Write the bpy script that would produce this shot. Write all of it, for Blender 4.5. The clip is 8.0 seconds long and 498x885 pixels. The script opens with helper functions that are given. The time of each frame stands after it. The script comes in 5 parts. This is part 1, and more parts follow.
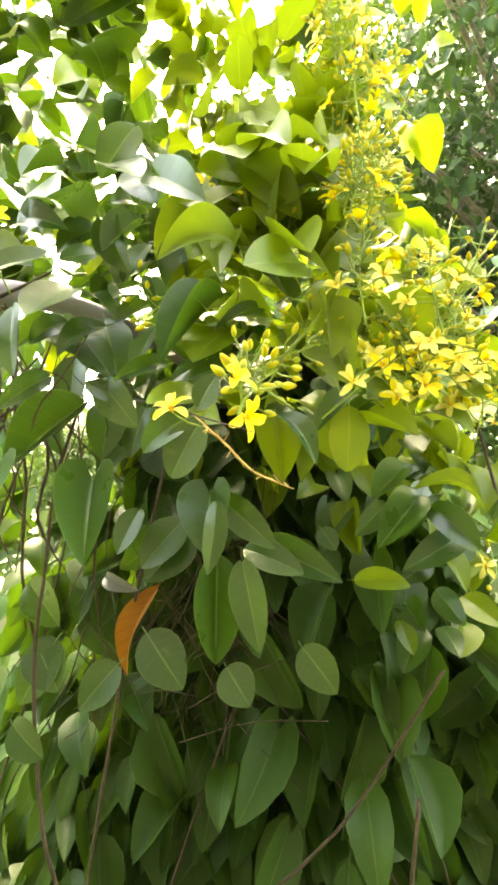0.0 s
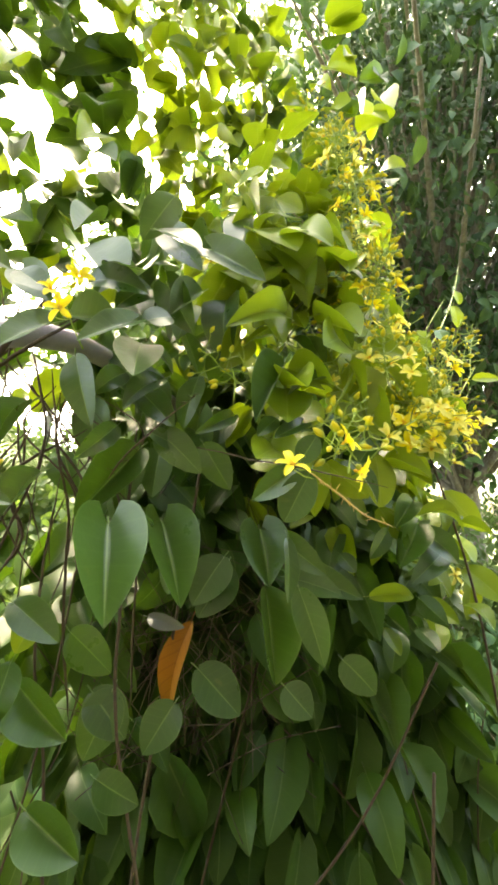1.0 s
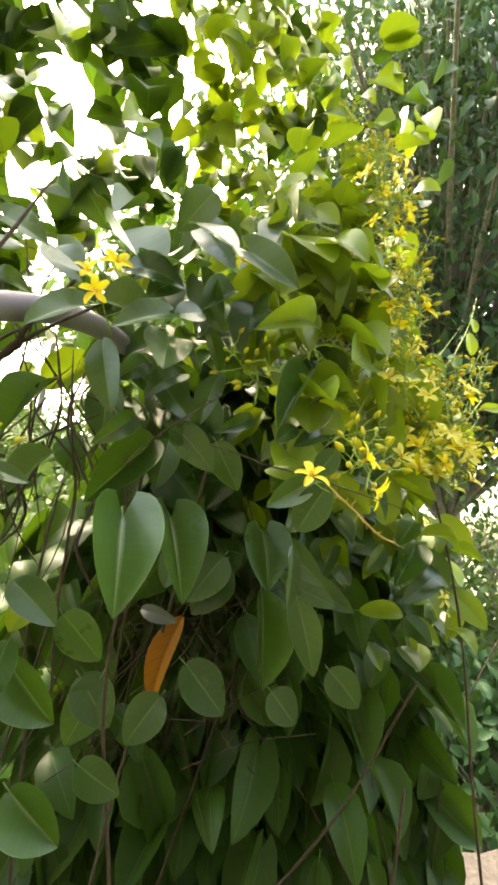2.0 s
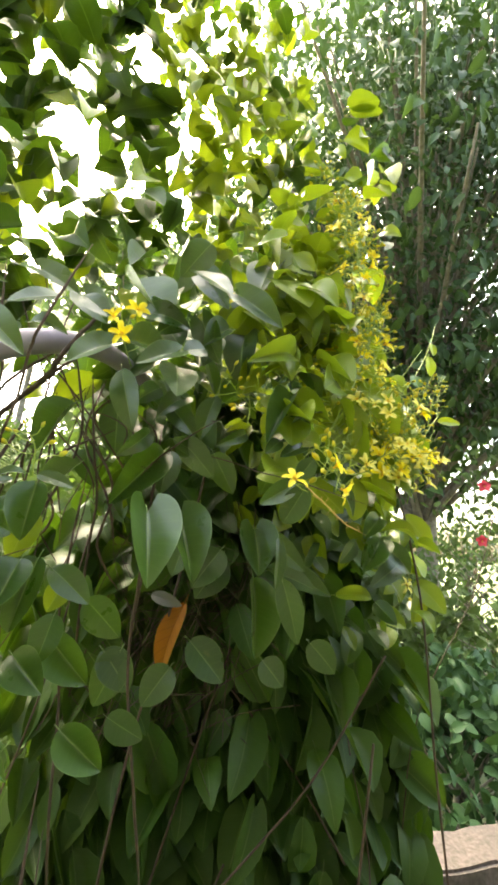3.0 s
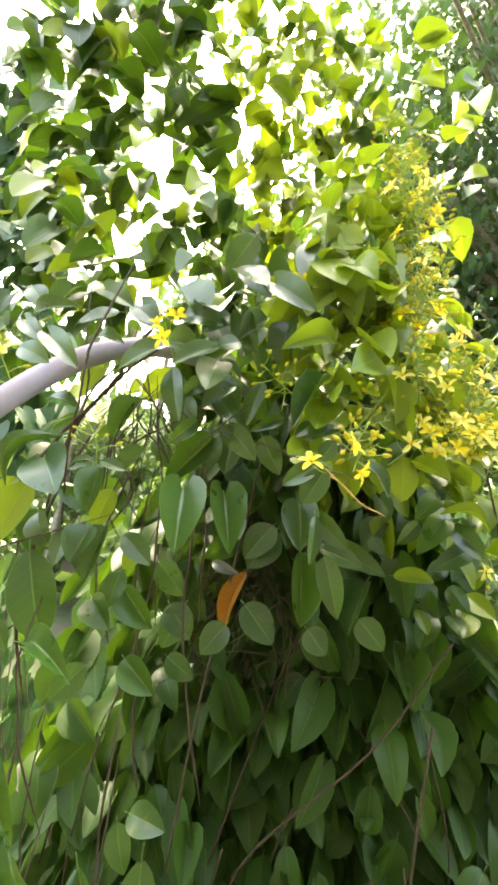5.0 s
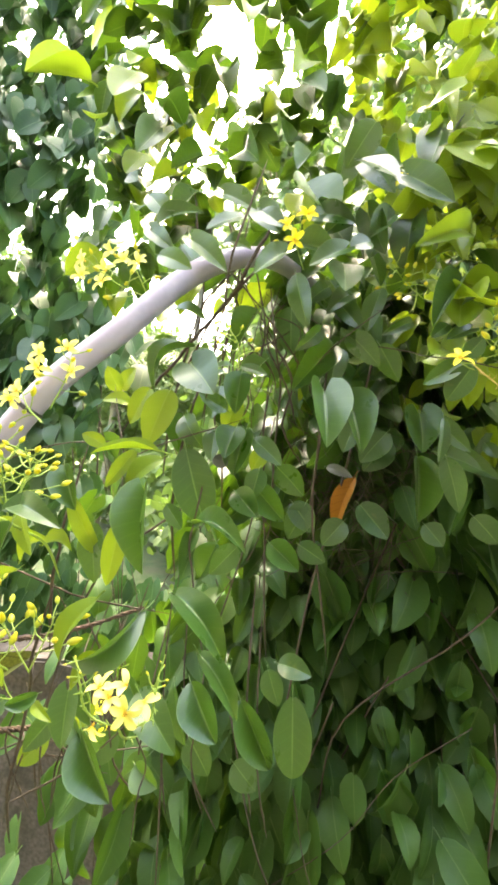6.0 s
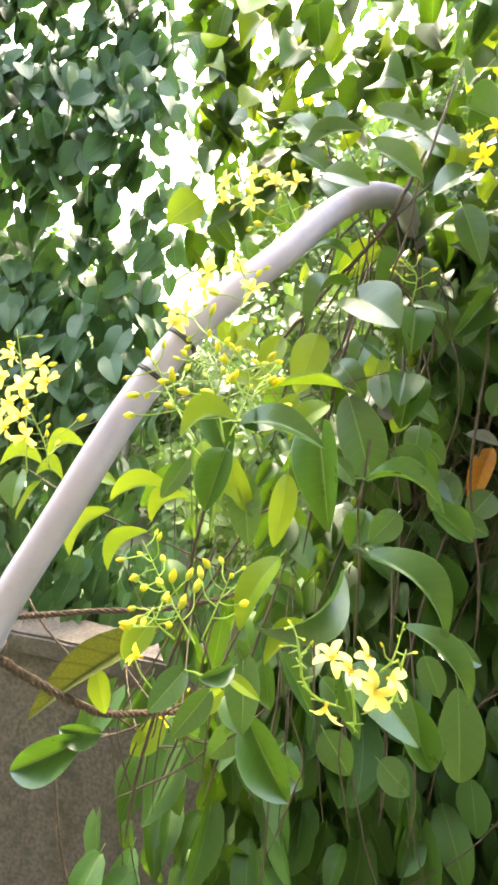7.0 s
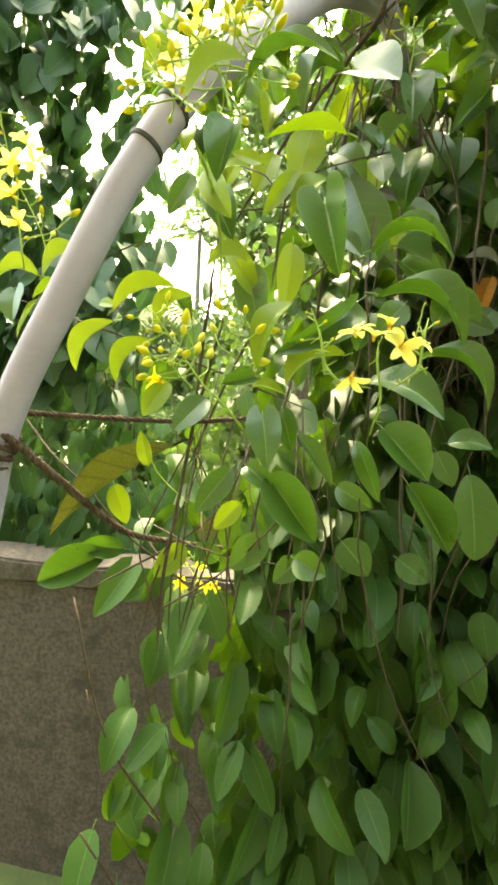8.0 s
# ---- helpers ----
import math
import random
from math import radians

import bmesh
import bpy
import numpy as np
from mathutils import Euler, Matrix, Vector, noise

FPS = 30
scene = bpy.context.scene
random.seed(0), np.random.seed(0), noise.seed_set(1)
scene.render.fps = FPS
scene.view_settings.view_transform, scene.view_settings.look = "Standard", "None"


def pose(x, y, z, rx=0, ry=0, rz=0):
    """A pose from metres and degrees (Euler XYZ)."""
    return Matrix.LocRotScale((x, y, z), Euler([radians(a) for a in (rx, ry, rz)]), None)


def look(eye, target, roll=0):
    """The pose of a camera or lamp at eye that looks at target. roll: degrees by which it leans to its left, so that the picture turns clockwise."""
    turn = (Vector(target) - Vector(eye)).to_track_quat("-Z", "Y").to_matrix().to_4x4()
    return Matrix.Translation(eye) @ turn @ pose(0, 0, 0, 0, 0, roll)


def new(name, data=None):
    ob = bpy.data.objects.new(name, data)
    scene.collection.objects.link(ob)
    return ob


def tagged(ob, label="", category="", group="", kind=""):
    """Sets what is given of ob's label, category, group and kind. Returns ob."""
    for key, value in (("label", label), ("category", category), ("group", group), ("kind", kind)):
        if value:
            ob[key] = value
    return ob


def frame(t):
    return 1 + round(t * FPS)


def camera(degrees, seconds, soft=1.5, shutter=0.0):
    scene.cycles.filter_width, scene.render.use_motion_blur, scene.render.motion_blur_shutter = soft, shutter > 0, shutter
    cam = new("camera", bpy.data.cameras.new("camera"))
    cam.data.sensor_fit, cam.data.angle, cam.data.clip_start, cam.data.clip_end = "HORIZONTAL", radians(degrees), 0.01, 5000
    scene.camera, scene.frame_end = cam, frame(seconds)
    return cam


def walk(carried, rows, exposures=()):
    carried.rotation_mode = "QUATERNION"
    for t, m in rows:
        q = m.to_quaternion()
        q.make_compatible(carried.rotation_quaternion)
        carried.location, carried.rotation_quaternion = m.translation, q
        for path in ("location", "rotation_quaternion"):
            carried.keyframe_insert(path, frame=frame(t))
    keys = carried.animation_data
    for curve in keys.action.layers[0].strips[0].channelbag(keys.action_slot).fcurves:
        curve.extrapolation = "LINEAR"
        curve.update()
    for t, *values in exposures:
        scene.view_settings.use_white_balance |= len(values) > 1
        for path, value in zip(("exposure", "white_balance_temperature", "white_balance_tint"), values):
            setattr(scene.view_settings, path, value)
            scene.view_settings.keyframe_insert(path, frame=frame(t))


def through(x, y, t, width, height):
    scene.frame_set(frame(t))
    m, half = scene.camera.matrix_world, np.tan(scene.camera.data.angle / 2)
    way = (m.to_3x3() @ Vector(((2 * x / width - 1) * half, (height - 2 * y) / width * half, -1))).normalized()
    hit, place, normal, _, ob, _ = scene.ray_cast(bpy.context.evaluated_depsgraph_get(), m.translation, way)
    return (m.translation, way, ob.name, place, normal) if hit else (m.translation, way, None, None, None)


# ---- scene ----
cam = camera(65.1, 8.0, soft=3.2)
ROWS = [
    (0.0, -0.0127, -0.0012, 1.5924, 3.68, 9.30, -2.46),
    (0.5, -0.0847, -0.0098, 1.6182, 2.37, 11.15, -2.89),
    (1.0, -0.1490, -0.0420, 1.6008, -10.95, 12.85, 0.75),
    (1.2, -0.1524, -0.0480, 1.5971, -10.14, 11.20, -0.90),
    (2.3, -0.1932, -0.0285, 1.6062, -14.79, 14.16, -6.09),
    (2.5, -0.2066, -0.0217, 1.6021, -14.47, 15.19, -4.63),
    (3.0, -0.1998, -0.1085, 1.5887, -16.32, 14.25, -4.50),
    (3.5, -0.1790, -0.1381, 1.5917, -10.05, 13.36, -4.43),
    (4.0, -0.1423, -0.1261, 1.6012, -1.12, 10.56, -3.26),
    (4.5, -0.1086, -0.1222, 1.6167, -2.08, 9.53, -5.12),
    (4.7, -0.1084, -0.1298, 1.6097, -0.94, 9.53, -5.72),
    (5.8, -0.1223, -0.1873, 1.5699, 9.79, 3.79, -4.95),
    (6.0, -0.2114, -0.1761, 1.5525, 7.18, -0.74, -5.58),
    (6.2, -0.2732, -0.1554, 1.5258, 10.45, 0.33, -6.19),
    (6.5, -0.3208, -0.1391, 1.5142, 11.18, 0.04, -6.55),
    (7.0, -0.3627, -0.1419, 1.4847, 8.22, -0.67, -7.02),
    (7.5, -0.3769, -0.1671, 1.3834, 7.46, 0.77, -6.19),
    (8.0, -0.3628, -0.1451, 1.3168, 6.88, -4.01, -3.06),
]
walk(cam, [(t, pose(x, y, z, 90 + pitch, roll, yaw)) for t, x, y, z, yaw, pitch, roll in ROWS],
     [(0.0, 4.9, 9000, -4), (1.0, 4.25, 8300, -2), (2.5, 4.0, 8000, -2), (3.5, 4.1, 7600, 2), (4.5, 4.5, 7600, 2), (5.8, 4.6, 7400, 0), (6.5, 4.85, 7200, 2), (7.5, 4.4, 7700, -6), (8.0, 4.35, 8800, -14)])

# world and light: bright hazy overcast sky, the veiled sun high behind the plants
SUN_UP, SUN_TURN = 56.0, -6.0
world = bpy.data.worlds.new("sky")
scene.world = world
world.use_nodes = True
wn = world.node_tree
sky = wn.nodes.new("ShaderNodeTexSky")
sky.sky_type, sky.sun_disc = "NISHITA", False
sky.sun_elevation, sky.sun_rotation = radians(SUN_UP), radians(SUN_TURN)
sky.air_density, sky.dust_density = 1.0, 8.0
wn.links.new(sky.outputs[0], wn.nodes["Background"].inputs[0])
wn.nodes["Background"].inputs[1].default_value = 0.15
sun = new("sun", bpy.data.lights.new("sun", "SUN"))
sun.data.energy, sun.data.angle, sun.data.color = 0.9, radians(60.0), (1.0, 0.94, 0.82)
sun.matrix_world = look((math.sin(radians(SUN_TURN)) * math.cos(radians(SUN_UP)), math.cos(radians(SUN_TURN)) * math.cos(radians(SUN_UP)), math.sin(radians(SUN_UP))), (0, 0, 0))

# ---- materials ----
def material(name):
    m = bpy.data.materials.new(name)
    m.use_nodes = True
    return m, m.node_tree, m.node_tree.nodes["Principled BSDF"]


def node(nt, kind, **values):
    n = nt.nodes.new("ShaderNode" + kind)
    for key, value in values.items():
        n.inputs[key.replace("_", " ")].default_value = value
    return n


def maths(nt, op, a, b=0.5, clamp=False):
    n = nt.nodes.new("ShaderNodeMath")
    n.operation, n.use_clamp = op, clamp
    for k, v in enumerate((a, b)):
        if isinstance(v, (int, float)):
            n.inputs[k].default_value = v
        else:
            nt.links.new(v, n.inputs[k])
    return n.outputs[0]


def mixed(nt, fac, a, b):
    n = nt.nodes.new("ShaderNodeMix")
    n.data_type = "RGBA"
    for k, v in ((0, fac), (6, a), (7, b)):
        if isinstance(v, (int, float)):
            n.inputs[k].default_value = v
        elif isinstance(v, tuple):
            n.inputs[k].default_value = (*v, 1)
        else:
            nt.links.new(v, n.inputs[k])
    return n.outputs[2]


def ramp(nt, value, low, high):
    n = nt.nodes.new("ShaderNodeMapRange")
    nt.links.new(value, n.inputs[0])
    n.inputs[1].default_value, n.inputs[2].default_value = low, high
    return n.outputs[0]


def leaf_material(name, dark, light, rib, glow, gloss=0.35, through=0.35, island=False, blotch=(0.20, 0.17, 0.05), vein=0.06, net=0.0):
    """A leaf with midrib, side veins, mottling and light shining through. UV: across (0.5 at the rib), along."""
    m, nt, p = material(name)
    uv = nt.nodes.new("ShaderNodeTexCoord")
    split = nt.nodes.new("ShaderNodeSeparateXYZ")
    nt.links.new(uv.outputs["UV"], split.inputs[0])
    side = maths(nt, "ABSOLUTE", maths(nt, "SUBTRACT", split.outputs[0], 0.5))
    along = split.outputs[1]
    if island:
        chance = nt.nodes.new("ShaderNodeNewGeometry").outputs["Random Per Island"]
    else:
        chance = nt.nodes.new("ShaderNodeObjectInfo").outputs["Random"]
    coarse = node(nt, "TexNoise", Scale=38.0, Detail=4.0)
    fine = node(nt, "TexNoise", Scale=420.0, Detail=3.0)
    nt.links.new(uv.outputs["Object"] if island else nt.nodes.new("ShaderNodeNewGeometry").outputs["Position"], coarse.inputs["Vector"])
    nt.links.new(nt.nodes.new("ShaderNodeNewGeometry").outputs["Position"], fine.inputs["Vector"])
    base = mixed(nt, chance, dark, light)
    base = mixed(nt, maths(nt, "MULTIPLY", ramp(nt, coarse.outputs[0], 0.38, 0.7), 0.45), base, light)
    base = mixed(nt, maths(nt, "MULTIPLY", ramp(nt, coarse.outputs[0], 0.68, 0.8), 0.35), base, blotch)
    wave = maths(nt, "SINE", maths(nt, "MULTIPLY", maths(nt, "SUBTRACT", along, maths(nt, "MULTIPLY", side, 0.30)), 46.0))
    veins = maths(nt, "MULTIPLY", ramp(nt, wave, 0.80, 1.0), vein)
    midrib = ramp(nt, side, 0.024, 0.010)
    margin = ramp(nt, side, 0.475, 0.495)
    base = mixed(nt, veins, base, rib)
    if net:
        mesh_of = node(nt, "TexVoronoi", Scale=260.0)
        mesh_of.feature = "DISTANCE_TO_EDGE"
        nt.links.new(nt.nodes.new("ShaderNodeNewGeometry").outputs["Position"], mesh_of.inputs["Vector"])
        base = mixed(nt, maths(nt, "MULTIPLY", ramp(nt, mesh_of.outputs[0], 0.12, 0.03), net), base, rib)
    base = mixed(nt, maths(nt, "MULTIPLY", midrib, 0.55), base, rib)
    base = mixed(nt, maths(nt, "MULTIPLY", margin, 0.35), base, rib)
    nt.links.new(base, p.inputs["Base Color"])
    rough = maths(nt, "ADD", maths(nt, "MULTIPLY", coarse.outputs[0], 0.22), gloss - 0.11)
    nt.links.new(rough, p.inputs["Roughness"])
    p.inputs["Specular IOR Level"].default_value = 0.5 if gloss < 0.34 else 0.34 if gloss < 0.40 else 0.2
    relief = maths(nt, "ADD", maths(nt, "MULTIPLY", wave, -0.05), maths(nt, "ADD", maths(nt, "MULTIPLY", midrib, -0.6), maths(nt, "ADD", maths(nt, "MULTIPLY", fine.outputs[0], 0.4), maths(nt, "MULTIPLY", coarse.outputs[0], 3.0))))
    bump = node(nt, "Bump", Strength=0.35, Distance=0.0006)
    nt.links.new(relief, bump.inputs["Height"])
    nt.links.new(bump.outputs[0], p.inputs["Normal"])
    glowing = nt.nodes.new("ShaderNodeBsdfTranslucent")
    nt.links.new(mixed(nt, 0.72, base, glow), glowing.inputs[0])
    mix = nt.nodes.new("ShaderNodeMixShader")
    mix.inputs[0].default_value = through
    nt.links.new(p.outputs[0], mix.inputs[1])
    nt.links.new(glowing.outputs[0], mix.inputs[2])
    nt.links.new(mix.outputs[0], nt.nodes["Material Output"].inputs[0])
    return m


def petal_material(name, a, b, through=0.4):
    m, nt, p = material(name)
    uv = nt.nodes.new("ShaderNodeTexCoord")
    split = nt.nodes.new("ShaderNodeSeparateXYZ")
    nt.links.new(uv.outputs["UV"], split.inputs[0])
    grain = node(nt, "TexNoise", Scale=300.0, Detail=3.0)
    nt.links.new(nt.nodes.new("ShaderNodeNewGeometry").outputs["Position"], grain.inputs["Vector"])
    base = mixed(nt, ramp(nt, split.outputs[1], 0.1, 0.7), b, a)
    base = mixed(nt, maths(nt, "MULTIPLY", grain.outputs[0], 0.3), base, b)
    nt.links.new(base, p.inputs["Base Color"])
    p.inputs["Roughness"].default_value = 0.55
    glowing = nt.nodes.new("ShaderNodeBsdfTranslucent")
    nt.links.new(base, glowing.inputs[0])
    mix = nt.nodes.new("ShaderNodeMixShader")
    mix.inputs[0].default_value = through
    nt.links.new(p.outputs[0], mix.inputs[1])
    nt.links.new(glowing.outputs[0], mix.inputs[2])
    nt.links.new(mix.outputs[0], nt.nodes["Material Output"].inputs[0])
    return m


def rough_material(name, a, b, scale=60.0, rough=0.8, depth=0.002, low=0.35, high=0.7, stain=None, stretch=(1, 1, 1)):
    """Two-tone grained surface with fine relief and optional stains."""
    m, nt, p = material(name)
    at = nt.nodes.new("ShaderNodeNewGeometry").outputs["Position"]
    scaled = nt.nodes.new("ShaderNodeMapping")
    scaled.inputs["Scale"].default_value = stretch
    nt.links.new(at, scaled.inputs["Vector"])
    n1, n2 = node(nt, "TexNoise", Scale=scale, Detail=6.0), node(nt, "TexNoise", Scale=scale * 7, Detail=4.0)
    for n in (n1, n2):
        nt.links.new(scaled.outputs[0], n.inputs["Vector"])
    base = mixed(nt, ramp(nt, n1.outputs[0], low, high), a, b)
    base = mixed(nt, maths(nt, "MULTIPLY", n2.outputs[0], 0.35), base, tuple(c * 0.6 for c in a))
    if stain:
        n3 = node(nt, "TexNoise", Scale=scale * 0.2, Detail=5.0)
        nt.links.new(at, n3.inputs["Vector"])
        base = mixed(nt, maths(nt, "MULTIPLY", ramp(nt, n3.outputs[0], 0.5, 0.68), 0.75), base, stain)
    nt.links.new(base, p.inputs["Base Color"])
    p.inputs["Roughness"].default_value = rough
    bump = node(nt, "Bump", Strength=0.6, Distance=depth)
    nt.links.new(maths(nt, "ADD", n1.outputs[0], maths(nt, "MULTIPLY", n2.outputs[0], 0.4)), bump.inputs["Height"])
    nt.links.new(bump.outputs[0], p.inputs["Normal"])
    return m


LEAF = leaf_material("vine_leaf", (0.018, 0.048, 0.010), (0.036, 0.078, 0.015), (0.15, 0.23, 0.07), (0.15, 0.30, 0.018), 0.31, 0.18)
YOUNG_LIT = leaf_material("young_lit_leaf", (0.085, 0.148, 0.012), (0.155, 0.215, 0.016), (0.24, 0.31, 0.07), (0.29, 0.39, 0.016), 0.38, 0.38)
FILL_SHADED = leaf_material("inner_leaf_shaded", (0.016, 0.044, 0.008), (0.032, 0.070, 0.012), (0.10, 0.15, 0.04), (0.17, 0.33, 0.016), 0.48, 0.17, True)
LEAF_MASS = leaf_material("vine_leaves", (0.018, 0.048, 0.010), (0.036, 0.078, 0.015), (0.15, 0.23, 0.07), (0.15, 0.30, 0.018), 0.42, 0.18, True)
YOUNG_LIT_MASS = leaf_material("young_leaves", (0.085, 0.148, 0.012), (0.155, 0.215, 0.016), (0.24, 0.31, 0.07), (0.29, 0.39, 0.016), 0.38, 0.38, True)
FRESH = leaf_material("fresh_leaf", (0.026, 0.068, 0.013), (0.046, 0.098, 0.018), (0.20, 0.29, 0.08), (0.20, 0.36, 0.02), 0.30, 0.22)
RUGOSE = leaf_material("wrinkled_leaf", (0.045, 0.060, 0.010), (0.070, 0.080, 0.014), (0.012, 0.012, 0.006), (0.16, 0.17, 0.016), 0.6, 0.2, vein=0.75, net=0.5)
DRY = leaf_material("withered_leaf", (0.21, 0.080, 0.012), (0.29, 0.120, 0.016), (0.09, 0.032, 0.012), (0.36, 0.15, 0.015), 0.5, 0.22, vein=0.25)
CLIMBER = leaf_material("climber_leaf", (0.016, 0.046, 0.016), (0.038, 0.084, 0.027), (0.10, 0.16, 0.07), (0.09, 0.20, 0.035), 0.46, 0.14, True)
CLIMBER_ONE = leaf_material("climber_leaf_near", (0.016, 0.046, 0.016), (0.038, 0.084, 0.027), (0.10, 0.16, 0.07), (0.09, 0.20, 0.035), 0.38, 0.14)
TREE_LEAF = leaf_material("tree_leaf", (0.018, 0.040, 0.014), (0.040, 0.075, 0.022), (0.07, 0.11, 0.04), (0.12, 0.22, 0.03), 0.4, 0.2, True)
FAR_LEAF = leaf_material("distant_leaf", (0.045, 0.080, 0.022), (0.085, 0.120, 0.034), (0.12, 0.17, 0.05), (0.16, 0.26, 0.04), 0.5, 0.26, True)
PETAL = petal_material("yellow_petal", (0.86, 0.76, 0.05), (0.84, 0.66, 0.02), 0.45)
PALE = petal_material("pale_yellow_petal", (0.86, 0.81, 0.26), (0.82, 0.73, 0.09), 0.45)
BUD = petal_material("yellow_bud", (0.66, 0.55, 0.03), (0.36, 0.42, 0.04), 0.40)
RED = petal_material("red_petal", (0.55, 0.03, 0.05), (0.40, 0.015, 0.03), 0.35)
STAMEN = petal_material("orange_stamen", (0.68, 0.26, 0.02), (0.74, 0.42, 0.03), 0.2)
STALK = rough_material("green_stalk", (0.19, 0.29, 0.04), (0.28, 0.37, 0.06), 200, 0.55, 0.0005)
TWIG = rough_material("brown_twig", (0.030, 0.019, 0.011), (0.075, 0.045, 0.026), 150, 0.85, 0.0008)
OCHRE = rough_material("ochre_twig", (0.42, 0.27, 0.07), (0.50, 0.36, 0.12), 250, 0.7, 0.0004)
WOOD = rough_material("grey_bark", (0.16, 0.13, 0.10), (0.30, 0.26, 0.21), 30, 0.9, 0.006)
PIPE = rough_material("plastic_pipe", (0.31, 0.272, 0.36), (0.38, 0.332, 0.43), 26, 0.6, 0.0003, stain=(0.29, 0.24, 0.29))
ROPE = rough_material("coir_rope", (0.035, 0.021, 0.013), (0.095, 0.056, 0.032), 400, 0.95, 0.0012)
CONCRETE = rough_material("weathered_concrete", (0.055, 0.043, 0.038), (0.125, 0.102, 0.092), 95, 0.92, 0.003, stain=(0.036, 0.031, 0.024))
SOIL = rough_material("soil_and_weeds", (0.055, 0.085, 0.025), (0.11, 0.13, 0.045), 9, 0.95, 0.02, stain=(0.10, 0.08, 0.05))
ASHEN = leaf_material("ashen_leaf", (0.075, 0.08, 0.075), (0.13, 0.135, 0.125), (0.12, 0.12, 0.11), (0.2, 0.2, 0.18), 0.35, 0.15)
DARK = rough_material("black_tape", (0.02, 0.018, 0.018), (0.05, 0.045, 0.04), 200, 0.6, 0.0008)
BLOCKER = rough_material("dark_light_blocker", (0.060, 0.060, 0.050), (0.085, 0.085, 0.07), 6, 0.9, 0.004)

# ---- kit of parts ----
def part(name, data, mat, parent=None, label="", m=None):
    """Links mesh data (or a bmesh) as one object under a thing or part."""
    if isinstance(data, bmesh.types.BMesh):
        me = bpy.data.meshes.new(name)
        data.to_mesh(me)
        data.free()
        data = me
    if mat is not None and not data.materials:
        data.materials.append(mat)
    ob = new(name, data)
    if parent is not None:
        ob.parent = parent
        if parent.type == "EMPTY":
            ob.matrix_parent_inverse = Matrix.Translation(-parent.location)
    if m is not None:
        ob.matrix_basis = m
    return tagged(ob, label)


def smooth(me):
    me.polygons.foreach_set("use_smooth", [True] * len(me.polygons))
    return me


def mesh(name, verts, faces, uvs=None, mat=None):
    me = bpy.data.meshes.new(name)
    me.from_pydata(verts, [], faces)
    if uvs is not None:
        layer = me.uv_layers.new(name="UV")
        for loop in me.loops:
            layer.data[loop.index].uv = uvs[loop.vertex_index]
    if mat is not None:
        me.materials.append(mat)
    return smooth(me)


def outline(s, kind):
    """Half width of a leaf at s of its length, 0.5 at most."""
    a, b = {"ovate": (0.50, 0.78), "heart": (0.33, 0.82), "oval": (0.55, 0.60), "half": (0.55, 0.62), "lance": (0.60, 0.90)}[kind]
    peak = a / (a + b)
    return 0.5 * (s ** a * (1 - s) ** b) / (peak ** a * (1 - peak) ** b)


def leaf_grid(kind, fold, arch, wave, seed, rows=17, cols=4):
    """Unit leaf: base at 0, tip at (0, 1, 0), one wide, facing +z. Vertices, faces, uvs."""
    rng = random.Random(seed)
    lean, phase = rng.uniform(-0.05, 0.05), rng.uniform(0, 6.28)
    if kind == "half":
        lean = 0.30
    verts, uvs, faces = [], [], []
    for i in range(rows):
        s = i / (rows - 1)
        s = 0.5 - 0.5 * math.cos(math.pi * s)
        half = outline(min(max(s, 0.004), 0.996), kind)
        back = 0.13 * (1 - s) ** 5 if kind == "heart" else 0.03 * (1 - s) ** 6
        for j in range(-cols, cols + 1):
            u = math.copysign(abs(j / cols) ** 1.5, j) if cols > 3 else j / cols
            x = u * half * (0.12 if kind == "half" and u < 0 else 1)
            ripple = wave * abs(u) ** 1.6 * math.sin(9 * s + phase + (1.3 if u > 0 else 0))
            z = fold * abs(x) ** 1.15 + arch * 4 * s * (1 - s) + ripple * (1 - s)
            verts.append((x + lean * math.sin(math.pi * s), s - back * abs(u) * (2 if kind == "heart" else 1), z))
            uvs.append((0.5 + 0.5 * u, s))
    w = 2 * cols + 1
    for i in range(rows - 1):
        for j in range(w - 1):
            a = i * w + j
            faces.append((a, a + 1, a + w + 1, a + w))
    n = len(verts)
    # leaf stalk, bent back behind the blade
    for k, (y, z, r) in enumerate(((0.02, 0.0, 0.014), (-0.07, -0.015, 0.015), (-0.16, -0.06, 0.018))):
        for c in range(4):
            verts.append((r * math.cos(c * 1.57), y, z + arch * 0.1 + r * math.sin(c * 1.57)))
            uvs.append((0.5, 0.1))
        if k:
            for c in range(4):
                a, b = n + 4 * (k - 1) + c, n + 4 * (k - 1) + (c + 1) % 4
                faces.append((a, b, b + 4, a + 4))
    return verts, faces, uvs


SHAPES = {
    "flat": ("ovate", 0.16, 0.03, 0.025), "fold": ("ovate", 0.75, 0.02, 0.03), "deep": ("ovate", 1.25, -0.02, 0.02),
    "arch": ("ovate", 0.30, 0.17, 0.02), "curl": ("ovate", 0.45, 0.30, 0.02), "heart": ("heart", 0.32, 0.04, 0.035),
    "oval": ("oval", 0.14, 0.03, 0.02), "cleft": ("heart", 0.80, 0.03, 0.03), "moon": ("half", 0.25, 0.05, 0.012), "lance": ("lance", 0.30, 0.07, 0.03),
}
LEAVES = {}


def leaf_mesh(shape, mat, variant):
    key = (shape, mat.name, variant)
    if key not in LEAVES:
        LEAVES[key] = mesh("leaf", *leaf_grid(*SHAPES[shape], seed=variant * 7 + 3), mat)
    return LEAVES[key]


